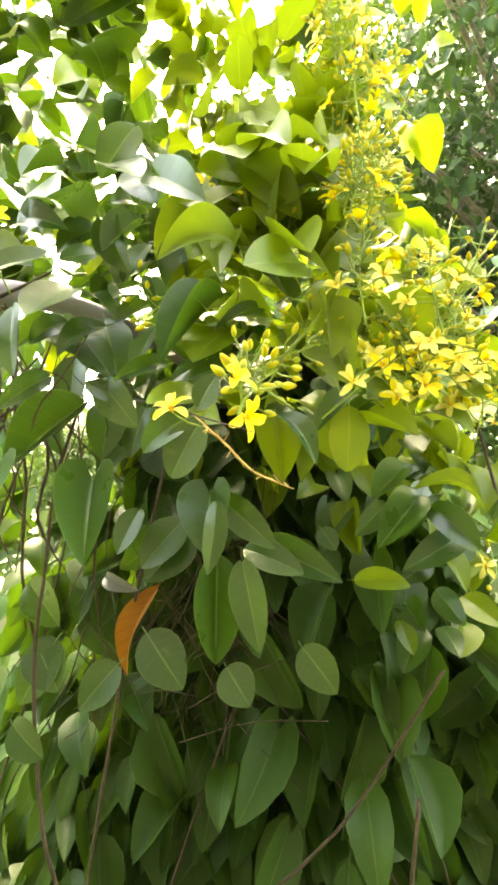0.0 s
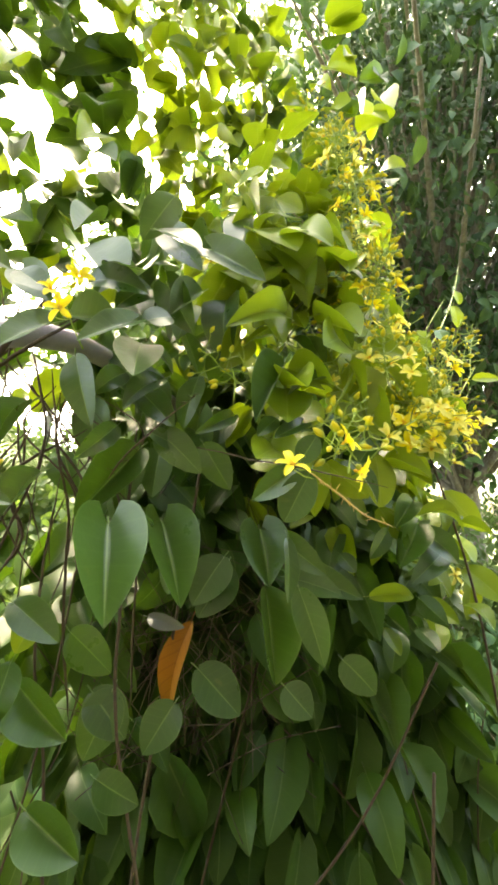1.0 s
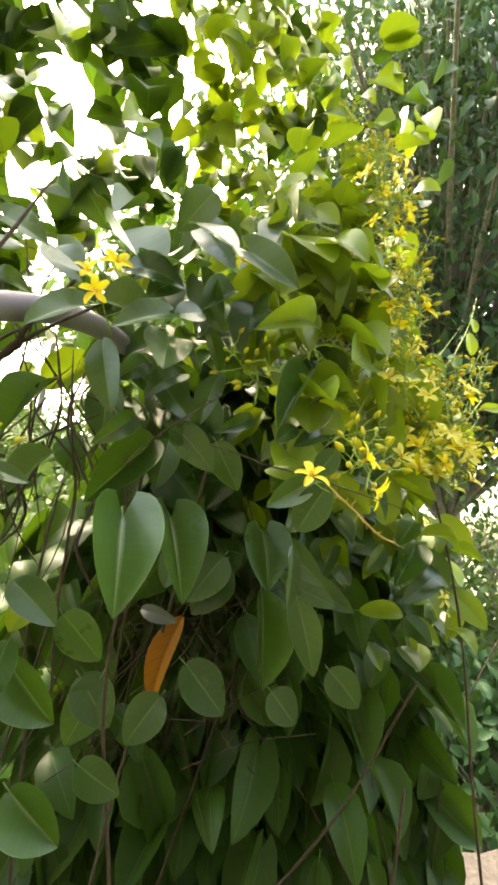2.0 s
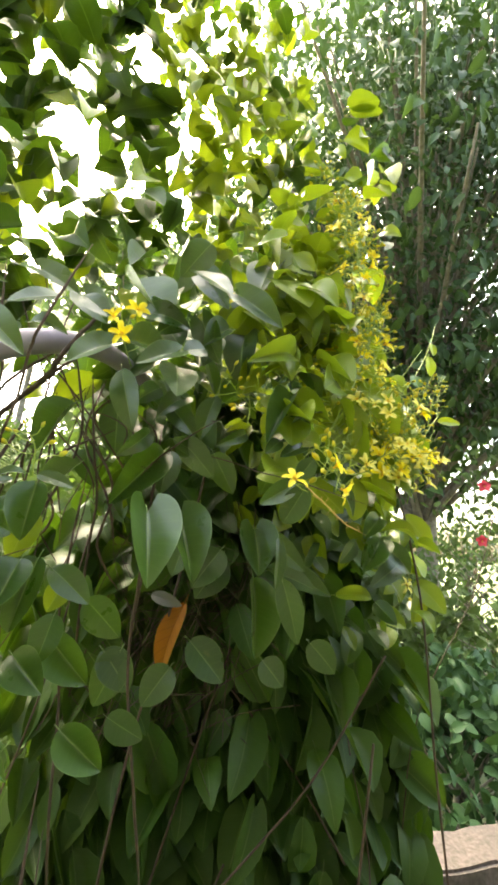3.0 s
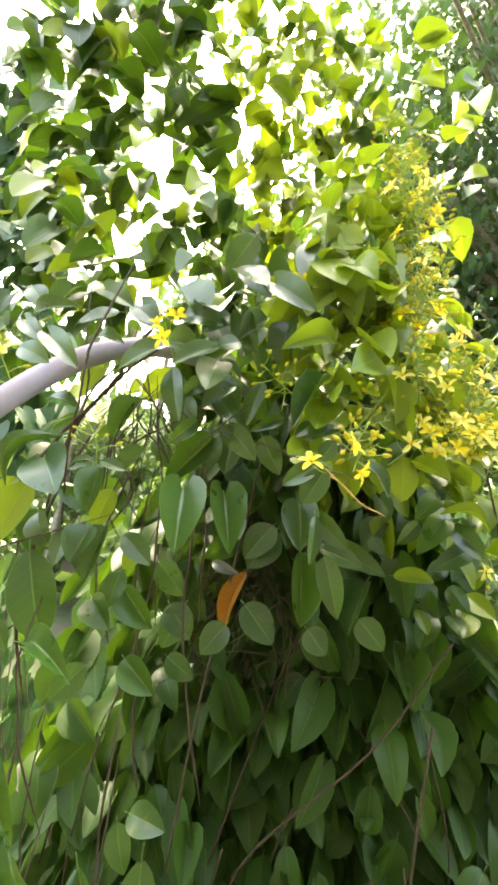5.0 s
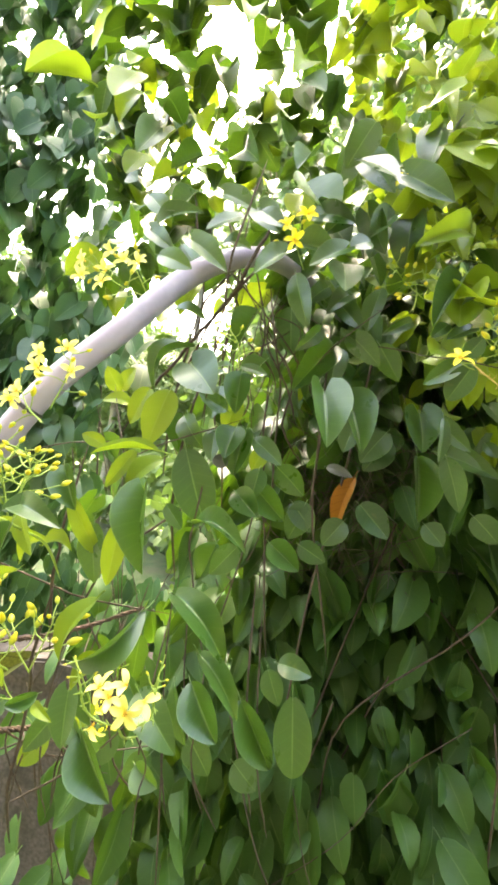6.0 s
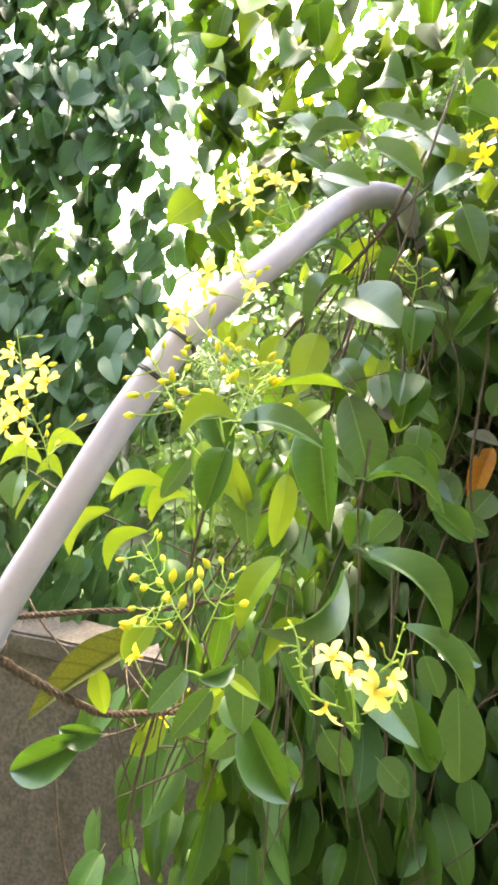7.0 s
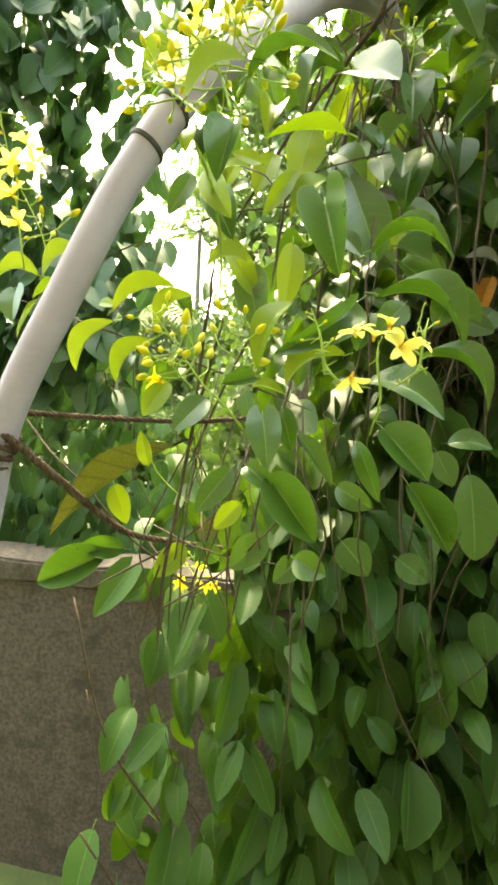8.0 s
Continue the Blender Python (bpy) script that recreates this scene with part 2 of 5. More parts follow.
def frame_of(base, tip, width, turn):
    """Matrix that lays a unit leaf from base to tip; turn: degrees about its length away from facing -y and up."""
    base, tip = Vector(base), Vector(tip)
    axis = tip - base
    length = axis.length
    axis.normalize()
    ref = Vector((0, -1, 0.35))
    n = ref - axis * ref.dot(axis)
    if n.length < 0.15:
        n = Vector((0, 0.2, 1)) - axis * Vector((0, 0.2, 1)).dot(axis)
    n.normalize()
    n = Matrix.Rotation(radians(turn), 3, axis) @ n
    side = axis.cross(n)
    m = Matrix((side * width, axis * length, n * length)).transposed().to_4x4()
    return Matrix.Translation(base) @ m


count = 0


def leaf(plant, base, tip, width, turn=0, shape="flat", mat=None):
    global count
    count += 1
    return part("leaf", leaf_mesh(shape, mat or LEAF, count % 3), None, plant, m=frame_of(base, tip, width, turn))


def tube(points, radii, sides=6, cap=True):
    """Vertices and faces of a tube along points."""
    pts = [Vector(p) for p in points]
    if isinstance(radii, (int, float)):
        radii = [radii] * len(pts)
    verts, faces = [], []
    side = None
    for i, p in enumerate(pts):
        d = (pts[min(i + 1, len(pts) - 1)] - pts[max(i - 1, 0)]).normalized()
        if side is None:
            side = d.orthogonal().normalized()
        side = (side - d * side.dot(d)).normalized()
        other = d.cross(side)
        for c in range(sides):
            a = 2 * math.pi * c / sides
            verts.append(p + (side * math.cos(a) + other * math.sin(a)) * radii[i])
    for i in range(len(pts) - 1):
        for c in range(sides):
            a, b = i * sides + c, i * sides + (c + 1) % sides
            faces.append((a, b, b + sides, a + sides))
    if cap:
        faces.append(tuple(range(sides))[::-1])
        faces.append(tuple(range(len(verts) - sides, len(verts))))
    return verts, faces


def bend(points, steps=6, wobble=0.0, rng=None):
    """Catmull-Rom curve through points."""
    p = [Vector(q) for q in points]
    p = [p[0] * 2 - p[1], *p, p[-1] * 2 - p[-2]]
    out = []
    for i in range(1, len(p) - 2):
        for k in range(steps):
            t = k / steps
            a, b, c, d = p[i - 1], p[i], p[i + 1], p[i + 2]
            q = 0.5 * ((2 * b) + (c - a) * t + (2 * a - 5 * b + 4 * c - d) * t * t + (3 * b - a - 3 * c + d) * t ** 3)
            if rng and wobble:
                q = q + Vector([rng.uniform(-wobble, wobble) for _ in range(3)])
            out.append(q)
    out.append(p[-2])
    return out


def join(pieces):
    verts, faces = [], []
    for v, f in pieces:
        n = len(verts)
        verts += v
        faces += [tuple(i + n for i in q) for q in f]
    return verts, faces


def stem(plant, points, r0, r1=None, mat=None, name="stem", wobble=0.0, seed=1, thorns=0):
    rng = random.Random(seed)
    line = bend(points, 7, wobble * 0.4, rng)
    r1 = r0 if r1 is None else r1
    n = len(line)
    pieces = [tube(line, [(r0 + (r1 - r0) * i / (n - 1)) * min(1, 0.3 + 0.2 * i, 0.3 + 0.2 * (n - 1 - i)) for i in range(n)], 6)]
    for k in range(thorns):
        i = rng.randrange(2, n - 1)
        d = Vector([rng.uniform(-1, 1) for _ in range(3)]).normalized()
        pieces.append(tube([line[i], line[i] + d * rng.uniform(0.003, 0.008)], [r1 * 0.8, r1 * 0.5], 4))
    return part(name, mesh(name, *join(pieces)), mat or TWIG, plant)


def petal_grid(wide=1.0):
    verts, uvs, faces = [], [], []
    for i in range(7):
        s = (0, 0.12, 0.22, 0.45, 0.7, 0.9, 1.0)[i]
        half = 0.03 if s < 0.10 else 0.03 + 0.235 * math.sqrt(max(0.0, 1 - ((s - 0.57) / 0.44) ** 2))
        for j in (-1, -0.5, 0, 0.5, 1):
            half_w = half * wide
            verts.append((j * half_w, s, 0.05 + 0.22 * s * (1 - s) * 2 - 0.10 * s * s + 0.35 * abs(j * half) ** 1.3 * (1 + s)))
            uvs.append((0.5 + j * 0.5, s))
    for i in range(6):
        for j in range(4):
            a = i * 5 + j
            faces.append((a, a + 1, a + 6, a + 5))
    return verts, faces, uvs


RED_PETAL = mesh("petal", *petal_grid(1.5), RED)
CREAM = petal_material("cream_petal", (0.78, 0.74, 0.22), (0.74, 0.64, 0.10), 0.4)
PETAL_MESH = {"cream": mesh("petal", *petal_grid(0.9), CREAM), "yellow": mesh("petal", *petal_grid(0.84), PETAL), "pale": mesh("petal", *petal_grid(0.82), PALE)}


def stamen_mesh():
    rng, pieces = random.Random(4), []
    for k in range(10):
        a, o = k * 0.628, rng.uniform(0.08, 0.16)
        top = Vector((o * math.cos(a), o * math.sin(a), rng.uniform(0.22, 0.34)))
        pieces.append(tube([(0.03 * math.cos(a), 0.03 * math.sin(a), 0.03), top * 0.6, top, top * 1.08], [0.012, 0.010, 0.026, 0.012], 5))
    pieces.append(tube([(0, 0, -0.10), (0, 0, 0.0), (0, 0, 0.08)], [0.03, 0.09, 0.05], 7))
    return mesh("stamens", *join(pieces), mat=STAMEN)


STAMENS = stamen_mesh()


def flower(plant, at, size, face=(0, -1, 0.2), spin=0, tone="yellow", shut=0.0, petals=5):
    """Five-petalled flower of that width, looking along face; shut: how far the petals close up, 0 to 1."""
    m = Vector(face).to_track_quat("Z", "Y").to_matrix().to_4x4()
    ob = part("flower", STAMENS, None, plant, m=Matrix.Translation(at) @ m @ pose(0, 0, 0, 0, 0, spin) @ Matrix.Scale(size / 2, 4))
    rng = random.Random(int(abs(at[0] * 9173 + at[2] * 3571) * 10))
    for k in range(petals):
        part("petal", PETAL_MESH[tone], None, ob, m=pose(0, 0, 0, 0, 0, 72 * k + rng.uniform(-13, 13)) @ pose(0, 0, 0, 12 + 62 * shut + rng.uniform(-14, 16) * (1.9 if tone == "pale" else 1), rng.uniform(-18, 18), 0)
             @ Matrix.Diagonal((rng.uniform(0.85, 1.1), rng.uniform(0.9, 1.08), 1, 1)))
    return ob


def bud_mesh():
    rings, verts, faces, uvs = 8, [], [], []
    for i in range(rings):
        s = i / (rings - 1)
        r = 0.275 * math.sin(math.pi * (0.07 + 0.88 * s)) ** 0.75 * (1.08 - 0.35 * s)
        for c in range(10):
            a = c * 0.6283
            q = r * (1 + 0.07 * math.cos(5 * a))
            verts.append((q * math.cos(a), q * math.sin(a), s))
            uvs.append((c / 10, s))
        if i:
            for c in range(10):
                a, b = (i - 1) * 10 + c, (i - 1) * 10 + (c + 1) % 10
                faces.append((a, b, b + 10, a + 10))
    faces.append(tuple(range(10))[::-1])
    faces.append(tuple(range(len(verts) - 10, len(verts))))
    return mesh("bud", verts, faces, uvs, BUD)


BUD_MESH = bud_mesh()


def raceme(plant, base, tip, buds, seed, size=0.009, spread=0.022, flowers=0, tone="yellow", start=0.25, grow=0.027):
    """A flowering stalk: pedicels with buds, smallest at the tip, and open flowers at the lower ones."""
    rng = random.Random(seed)
    base, tip = Vector(base), Vector(tip)
    axis = (tip - base).normalized()
    mid = (base + tip) / 2 + Vector([rng.uniform(-0.006, 0.006) for _ in range(3)])
    line = bend([base, mid, tip], 8)
    pieces = [tube(line, [0.0008 - 0.0004 * i / (len(line) - 1) for i in range(len(line))], 5)]
    ends = []
    for k in range(buds + flowers):
        s = start + (1 - start) * (k + 0.5) / (buds + flowers)
        root = line[min(int(s * (len(line) - 1)), len(line) - 1)]
        around = Matrix.Rotation(k * 2.4 + rng.uniform(-0.4, 0.4), 3, axis) @ axis.orthogonal().normalized()
        reach = spread * (1.25 - 0.75 * s) * rng.uniform(0.75, 1.25)
        end = root + around * reach + axis * reach * rng.uniform(0.3, 0.9) + Vector((0, 0, -0.2 * reach))
        pieces.append(tube(bend([root, root + around * reach * 0.55 + axis * reach * 0.15, end], 3), 0.00055, 4))
        ends.append((end, (end - root).normalized(), s, k))
    stalk = part("flower_stalk", mesh("flower_stalk", *join(pieces)), STALK, plant)
    for end, way, s, k in ends:
        way = (way + Vector((rng.uniform(-0.3, 0.3), rng.uniform(-0.3, 0.3), rng.uniform(-0.2, 0.3)))).normalized()
        if k < flowers:
            face = (way + Vector((0, -0.9, 0.35))).normalized()
            flower(plant, end, grow * rng.uniform(0.85, 1.1), face, rng.uniform(0, 72), tone, rng.uniform(0.0, 0.35))
        else:
            z = size * (1.15 - 0.55 * s) * rng.uniform(0.85, 1.15)
            part("bud", BUD_MESH, None, stalk, m=Matrix.Translation(end) @ way.to_track_quat("Z", "Y").to_matrix().to_4x4() @ Matrix.Scale(z, 4))
    return stalk


def plant(name, at, label, category, group="", kind=""):
    ob = tagged(new(name), label, category, group, kind)
    ob.location = at
    return ob


def leaf_mass(name, spots, mat, parent, shapes, rows=5, cols=1, label=""):
    """Many leaves joined into one mesh. spots: (base, tip, width, turn)."""
    units = [leaf_grid(*SHAPES[s], seed=11 + k, rows=rows, cols=cols) for k, s in enumerate(shapes)]
    units = [(np.array(v), f, u) for v, f, u in units]
    verts, faces, uvs = [], [], []
    for k, (b, t, w, a) in enumerate(spots):
        v, f, u = units[k % len(units)]
        m = np.array(frame_of(b, t, w, a))
        n = len(verts)
        verts += (v @ m[:3, :3].T + m[:3, 3]).tolist()
        faces += [tuple(i + n for i in q) for q in f]
        uvs += u
    ob = part(name, mesh(name, verts, faces, uvs), mat, parent, label)
    ob["kind"] = "stuff"
    return ob


def hanging(rng, p, size, out=(0, -1, 0), droop=0.8, wild=0.6):
    """A spot for a leaf at p that hangs down and outwards."""
    d = Vector(out) * rng.uniform(0.1, 0.9) + Vector((rng.uniform(-1, 1) * wild, rng.uniform(-1, 1) * wild, -droop * rng.uniform(0.4, 1.3)))
    d.normalize()
    n = size * rng.uniform(0.65, 1.2)
    return p, Vector(p) + d * n, n * rng.uniform(0.5, 0.68), rng.uniform(-40, 40)

# ---- ground, wall, pipe ----
def ground_sheet():
    bm = bmesh.new()
    n, verts = 60, {}
    for i in range(n + 1):
        for j in range(n + 1):
            u, v = (i / n * 2 - 1), (j / n * 2 - 1)
            x, y = 900 * u * abs(u) ** 2.2, 900 * v * abs(v) ** 2.2
            z = 0.05 * noise.noise(Vector((x * 0.8, y * 0.8, 0))) - 0.05
            verts[i, j] = bm.verts.new((x, y, z))
    for i in range(n):
        for j in range(n):
            bm.faces.new((verts[i, j], verts[i + 1, j], verts[i + 1, j + 1], verts[i, j + 1]))
    ob = part("ground", bm, SOIL)
    smooth(ob.data)
    return tagged(ob, "brown soil with leaf litter and weeds", "ground", kind="structure")


ground_sheet()


def block(x0, y0, z0, x1, y1, z1, chip=0.006, seed=1):
    """A worn block: subdivided box with rounded, slightly broken edges."""
    bm = bmesh.new()
    bmesh.ops.create_cube(bm, size=1)
    for v in bm.verts:
        v.co = Vector(((x0 + x1) / 2 + v.co.x * (x1 - x0), (y0 + y1) / 2 + v.co.y * (y1 - y0), (z0 + z1) / 2 + v.co.z * (z1 - z0)))
    long = [e for e in bm.edges if abs(e.verts[0].co.x - e.verts[1].co.x) > 0.1]
    bmesh.ops.subdivide_edges(bm, edges=long, cuts=int((x1 - x0) / 0.05))
    bmesh.ops.bevel(bm, geom=[e for e in bm.edges if e.calc_face_angle(0) > 0.5], offset=0.007, segments=2, affect="EDGES")
    for v in bm.verts:
        v.co += noise.noise_vector(v.co * 14 + Vector((seed, 0, 0))) * chip
    return bm


wall = plant("wall_boundary", (-0.6, 0.9, 0), "low weathered concrete garden wall with a stained coping", "wall", kind="structure")
part("wall_body", block(-3.2, 0.83, -0.1, 5.2, 0.92, 0.83, 0.005, 2), CONCRETE, wall)
part("coping", block(-3.2, 0.81, 0.83, 5.2, 0.935, 0.893, 0.006, 5), CONCRETE, wall, "grey coping slab with dark stains")

tagged(part("wall_light_block", block(-5.0, -1.9, -0.1, 5.0, -1.6, 5.2, 0.004, 8), BLOCKER), "plain dark wall added unseen behind the camera to block front sky light", "wall", kind="structure")

ARCH = [(-0.98, 0.16, -0.03), (-0.77, 0.155, 0.68), (-0.655, 0.15, 1.09), (-0.623, 0.149, 1.196), (-0.596, 0.145, 1.302), (-0.55, 0.151, 1.405), (-0.509, 0.165, 1.499),
        (-0.463, 0.185, 1.582), (-0.408, 0.222, 1.656), (-0.365, 0.263, 1.723), (-0.325, 0.312, 1.773), (-0.278, 0.385, 1.811), (-0.235, 0.50, 1.835), (-0.17, 0.62, 1.83), (-0.05, 0.68, 1.76), (0.12, 0.70, 1.62), (0.3, 0.70, 1.40), (0.40, 0.70, 0.9), (0.45, 0.72, -0.03)]
pipe = plant("support_pipe", ARCH[0], "bent pale pinkish plastic pipe arch carrying the vine", "pipe")
line = bend(ARCH, 10)
part("tube", mesh("tube", *tube(line, 0.0133, 20)), PIPE, pipe)
for a, b in ((63, 65), (67, 69)):
    seg = line[a:b + 1]
    rings = [tube([p + (q - p) * s for s in (0, 0.5, 1)], [0.0142, 0.0152, 0.0142], 18) for p, q in ((seg[0], seg[0].lerp(seg[1], 0.28)), (seg[0].lerp(seg[1], 0.2), seg[0].lerp(seg[1], 0.45)))]
    part("tape", mesh("tape", *join(rings)), DARK, pipe, "black tape wrapped round the pipe")


def rope(points, r, seed, fray=190):
    """Three twisted strands with loose fibres."""
    rng = random.Random(seed)
    mid = bend(points, 26)
    pieces = []
    for s in range(3):
        strand = []
        for i, p in enumerate(mid):
            d = (mid[min(i + 1, len(mid) - 1)] - mid[max(i - 1, 0)]).normalized()
            u = d.orthogonal().normalized()
            a = i * 0.62 + s * 2.094
            strand.append(p + (u * math.cos(a) + d.cross(u) * math.sin(a)) * r * 0.55)
        pieces.append(tube(strand, [r * rng.uniform(0.42, 0.78) for _ in strand], 6))
    for _ in range(fray):
        p = rng.choice(mid)
        d = Vector([rng.uniform(-1, 1) for _ in range(3)]).normalized()
        pieces.append(tube(bend([p, p + d * r * 1.4, p + d * r * rng.uniform(1.8, 3.2) + Vector((rng.uniform(-r, r), 0, -r))], 2), 0.00022, 3))
    return mesh("rope", *join(pieces))


def rope_thing(strands, label, seed):
    ob = plant("rope", strands[0][0][0], label, "rope", "ropes on the pipe")
    for k, (pts, r) in enumerate(strands):
        part("strand" if k == 0 else "binding", rope(pts, r, seed + k), ROPE, ob)
    return ob

# ---- plants ----
vine = plant("flowering_vine", (0.0, 0.45, 0), "yellow-flowered vine with glossy pointed leaves", "vine", "flowering vines")
vine_left = plant("flowering_vine", (-0.5, 0.2, 0), "sprays of pale yellow flowers and buds on the pipe", "vine", "flowering vines")
vine_low = plant("flowering_vine", (-0.4, 0.15, 0), "low sprays of yellow flowers with orange stamens", "vine", "flowering vines")
rope_thing([([(-0.590, 0.158, 1.309), (-0.568, 0.175, 1.308), (-0.533, 0.200, 1.307), (-0.484, 0.225, 1.307), (-0.439, 0.260, 1.310), (-0.389, 0.310, 1.319)], 0.0024)], "dark frayed coir rope stretched from the pipe", 3)
rope_thing([([(-0.614, 0.135, 1.303), (-0.585, 0.140, 1.286), (-0.565, 0.160, 1.259), (-0.543, 0.200, 1.217), (-0.526, 0.230, 1.190), (-0.493, 0.270, 1.171), (-0.443, 0.320, 1.151)], 0.0032)], "thick dark coir rope sagging from the pipe into the stems", 9)
coil = []
for k in range(80):
    a, p = k * 0.62, Vector(ARCH[4]).lerp(Vector(ARCH[5]), -0.30 + 0.0026 * k)
    r = 0.0155 + 0.002 * math.sin(k * 1.7)
    coil.append(p + Vector((math.cos(a) * r, math.sin(a) * r, math.cos(a) * -0.008 + 0.003 * math.sin(k * 2.3))))
rope_thing([(coil[::2], 0.0017)], "dark coir rope knotted round the pipe", 17)

# ---- the vine's leaves, stems and flowers ----
# leaves on the face of the main vine
leaf(vine, (-0.190, 0.232, 1.605), (-0.184, 0.200, 1.550), 0.042, -14, "cleft")
leaf(vine, (-0.156, 0.298, 1.606), (-0.141, 0.266, 1.547), 0.040, -12, "cleft")
leaf(vine, (-0.067, 0.326, 1.601), (-0.065, 0.306, 1.554), 0.043, 8, "cleft")
leaf(vine, (-0.054, 0.280, 1.594), (-0.057, 0.275, 1.545), 0.018, -30, "flat")
leaf(vine, (-0.058, 0.320, 1.599), (-0.010, 0.310, 1.561), 0.026, 10, "flat")
leaf(vine, (-0.063, 0.222, 1.644), (-0.094, 0.230, 1.622), 0.019, -10, "arch")
leaf(vine, (-0.056, 0.214, 1.640), (-0.073, 0.222, 1.607), 0.025, 0, "oval")
leaf(vine, (-0.060, 0.222, 1.649), (-0.049, 0.215, 1.667), 0.018, 0, "oval")
leaf(vine, (-0.042, 0.250, 1.688), (-0.075, 0.235, 1.669), 0.017, 15, "flat")
leaf(vine, (-0.066, 0.260, 1.692), (-0.085, 0.250, 1.674), 0.015, 0, "flat")
leaf(vine, (-0.057, 0.260, 1.742), (-0.089, 0.235, 1.681), 0.024, 20, "fold")
leaf(vine, (-0.017, 0.270, 1.730), (-0.059, 0.250, 1.709), 0.014, 15, "arch")
leaf(vine, (-0.047, 0.280, 1.797), (-0.108, 0.265, 1.775), 0.030, -20, "curl", YOUNG_LIT)
leaf(vine, (-0.041, 0.300, 1.784), (-0.090, 0.280, 1.764), 0.012, 30, "arch", YOUNG_LIT)
leaf(vine, (-0.233, 0.260, 1.770), (-0.192, 0.245, 1.757), 0.030, 10, "fold")
leaf(vine, (-0.233, 0.285, 1.747), (-0.213, 0.270, 1.682), 0.028, 20, "flat")
leaf(vine, (-0.187, 0.310, 1.769), (-0.152, 0.300, 1.742), 0.018, -35, "arch")
leaf(vine, (-0.197, 0.290, 1.689), (-0.225, 0.275, 1.657), 0.019, -30, "arch")
leaf(vine, (-0.180, 0.318, 1.675), (-0.225, 0.292, 1.613), 0.036, -15, "fold")
leaf(vine, (-0.240, 0.400, 1.748), (-0.234, 0.395, 1.678), 0.042, 10, "flat")
leaf(vine, (-0.206, 0.425, 1.706), (-0.200, 0.405, 1.635), 0.044, -10, "flat")
leaf(vine, (-0.275, 0.440, 1.690), (-0.252, 0.425, 1.640), 0.034, 15, "fold")
leaf(vine, (-0.165, 0.430, 1.700), (-0.172, 0.415, 1.640), 0.040, 10, "flat")
leaf(vine, (-0.164, 0.310, 1.691), (-0.125, 0.300, 1.651), 0.030, 20, "flat")
leaf(vine, (-0.099, 0.280, 1.699), (-0.133, 0.265, 1.678), 0.014, -25, "arch")
leaf(vine, (-0.278, 0.236, 1.620), (-0.279, 0.226, 1.576), 0.028, 0, "fold")
leaf(vine, (-0.290, 0.245, 1.628), (-0.311, 0.240, 1.620), 0.011, 30, "arch")
leaf(vine, (-0.279, 0.240, 1.628), (-0.250, 0.235, 1.620), 0.013, -10, "flat")
leaf(vine, (-0.301, 0.255, 1.623), (-0.317, 0.250, 1.616), 0.011, 25, "flat")
leaf(vine, (0.043, 0.300, 1.672), (0.040, 0.293, 1.621), 0.030, 5, "oval", YOUNG_LIT)
leaf(vine, (-0.012, 0.260, 1.655), (0.013, 0.250, 1.621), 0.018, -20, "arch")
leaf(vine, (0.091, 0.320, 1.629), (0.063, 0.310, 1.602), 0.023, 15, "fold")
leaf(vine, (0.108, 0.340, 1.607), (0.069, 0.320, 1.564), 0.029, 10, "fold")
leaf(vine, (0.031, 0.370, 1.575), (0.043, 0.360, 1.557), 0.020, 0, "flat")
leaf(vine, (0.089, 0.370, 1.600), (0.060, 0.360, 1.571), 0.022, -20, "flat")
leaf(vine, (0.110, 0.350, 1.613), (0.162, 0.340, 1.596), 0.019, -25, "curl", YOUNG_LIT)
leaf(vine, (0.127, 0.370, 1.601), (0.166, 0.360, 1.563), 0.028, 15, "arch")
leaf(vine, (-0.036, 0.340, 1.557), (0.013, 0.330, 1.540), 0.030, -20, "flat")
leaf(vine, (0.160, 0.370, 1.578), (0.098, 0.350, 1.544), 0.027, 10, "flat")
leaf(vine, (-0.127, 0.330, 1.753), (-0.141, 0.320, 1.696), 0.028, 25, "flat")
leaf(vine, (-0.138, 0.360, 1.585), (-0.151, 0.350, 1.545), 0.031, 20, "flat")
leaf(vine, (-0.092, 0.370, 1.569), (-0.123, 0.350, 1.523), 0.041, -10, "flat")
leaf(vine, (-0.120, 0.340, 1.686), (-0.095, 0.330, 1.640), 0.031, 15, "flat")
leaf(vine, (0.033, 0.310, 1.784), (0.018, 0.300, 1.733), 0.025, 20, "arch", YOUNG_LIT)
leaf(vine, (-0.027, 0.320, 1.798), (-0.001, 0.310, 1.760), 0.028, -25, "fold")
leaf(vine, (0.016, 0.330, 1.746), (0.050, 0.320, 1.728), 0.024, 10, "arch", YOUNG_LIT)
leaf(vine, (-0.134, 0.310, 1.821), (-0.149, 0.300, 1.777), 0.028, 15, "flat")
leaf(vine, (-0.175, 0.300, 1.828), (-0.205, 0.290, 1.798), 0.030, -15, "arch")
leaf(vine, (-0.283, 0.290, 1.826), (-0.255, 0.280, 1.793), 0.034, 10, "heart")
leaf(vine, (-0.379, 0.300, 1.784), (-0.341, 0.280, 1.739), 0.024, 20, "flat")
leaf(vine, (-0.356, 0.340, 1.805), (-0.366, 0.330, 1.766), 0.021, 0, "flat")
leaf(vine, (-0.194, 0.300, 1.741), (-0.218, 0.290, 1.716), 0.022, -20, "arch")
leaf(vine, (-0.148, 0.310, 1.678), (-0.173, 0.300, 1.688), 0.019, 0, "flat")
leaf(vine, (-0.279, 0.330, 1.718), (-0.302, 0.310, 1.657), 0.030, 15, "fold")
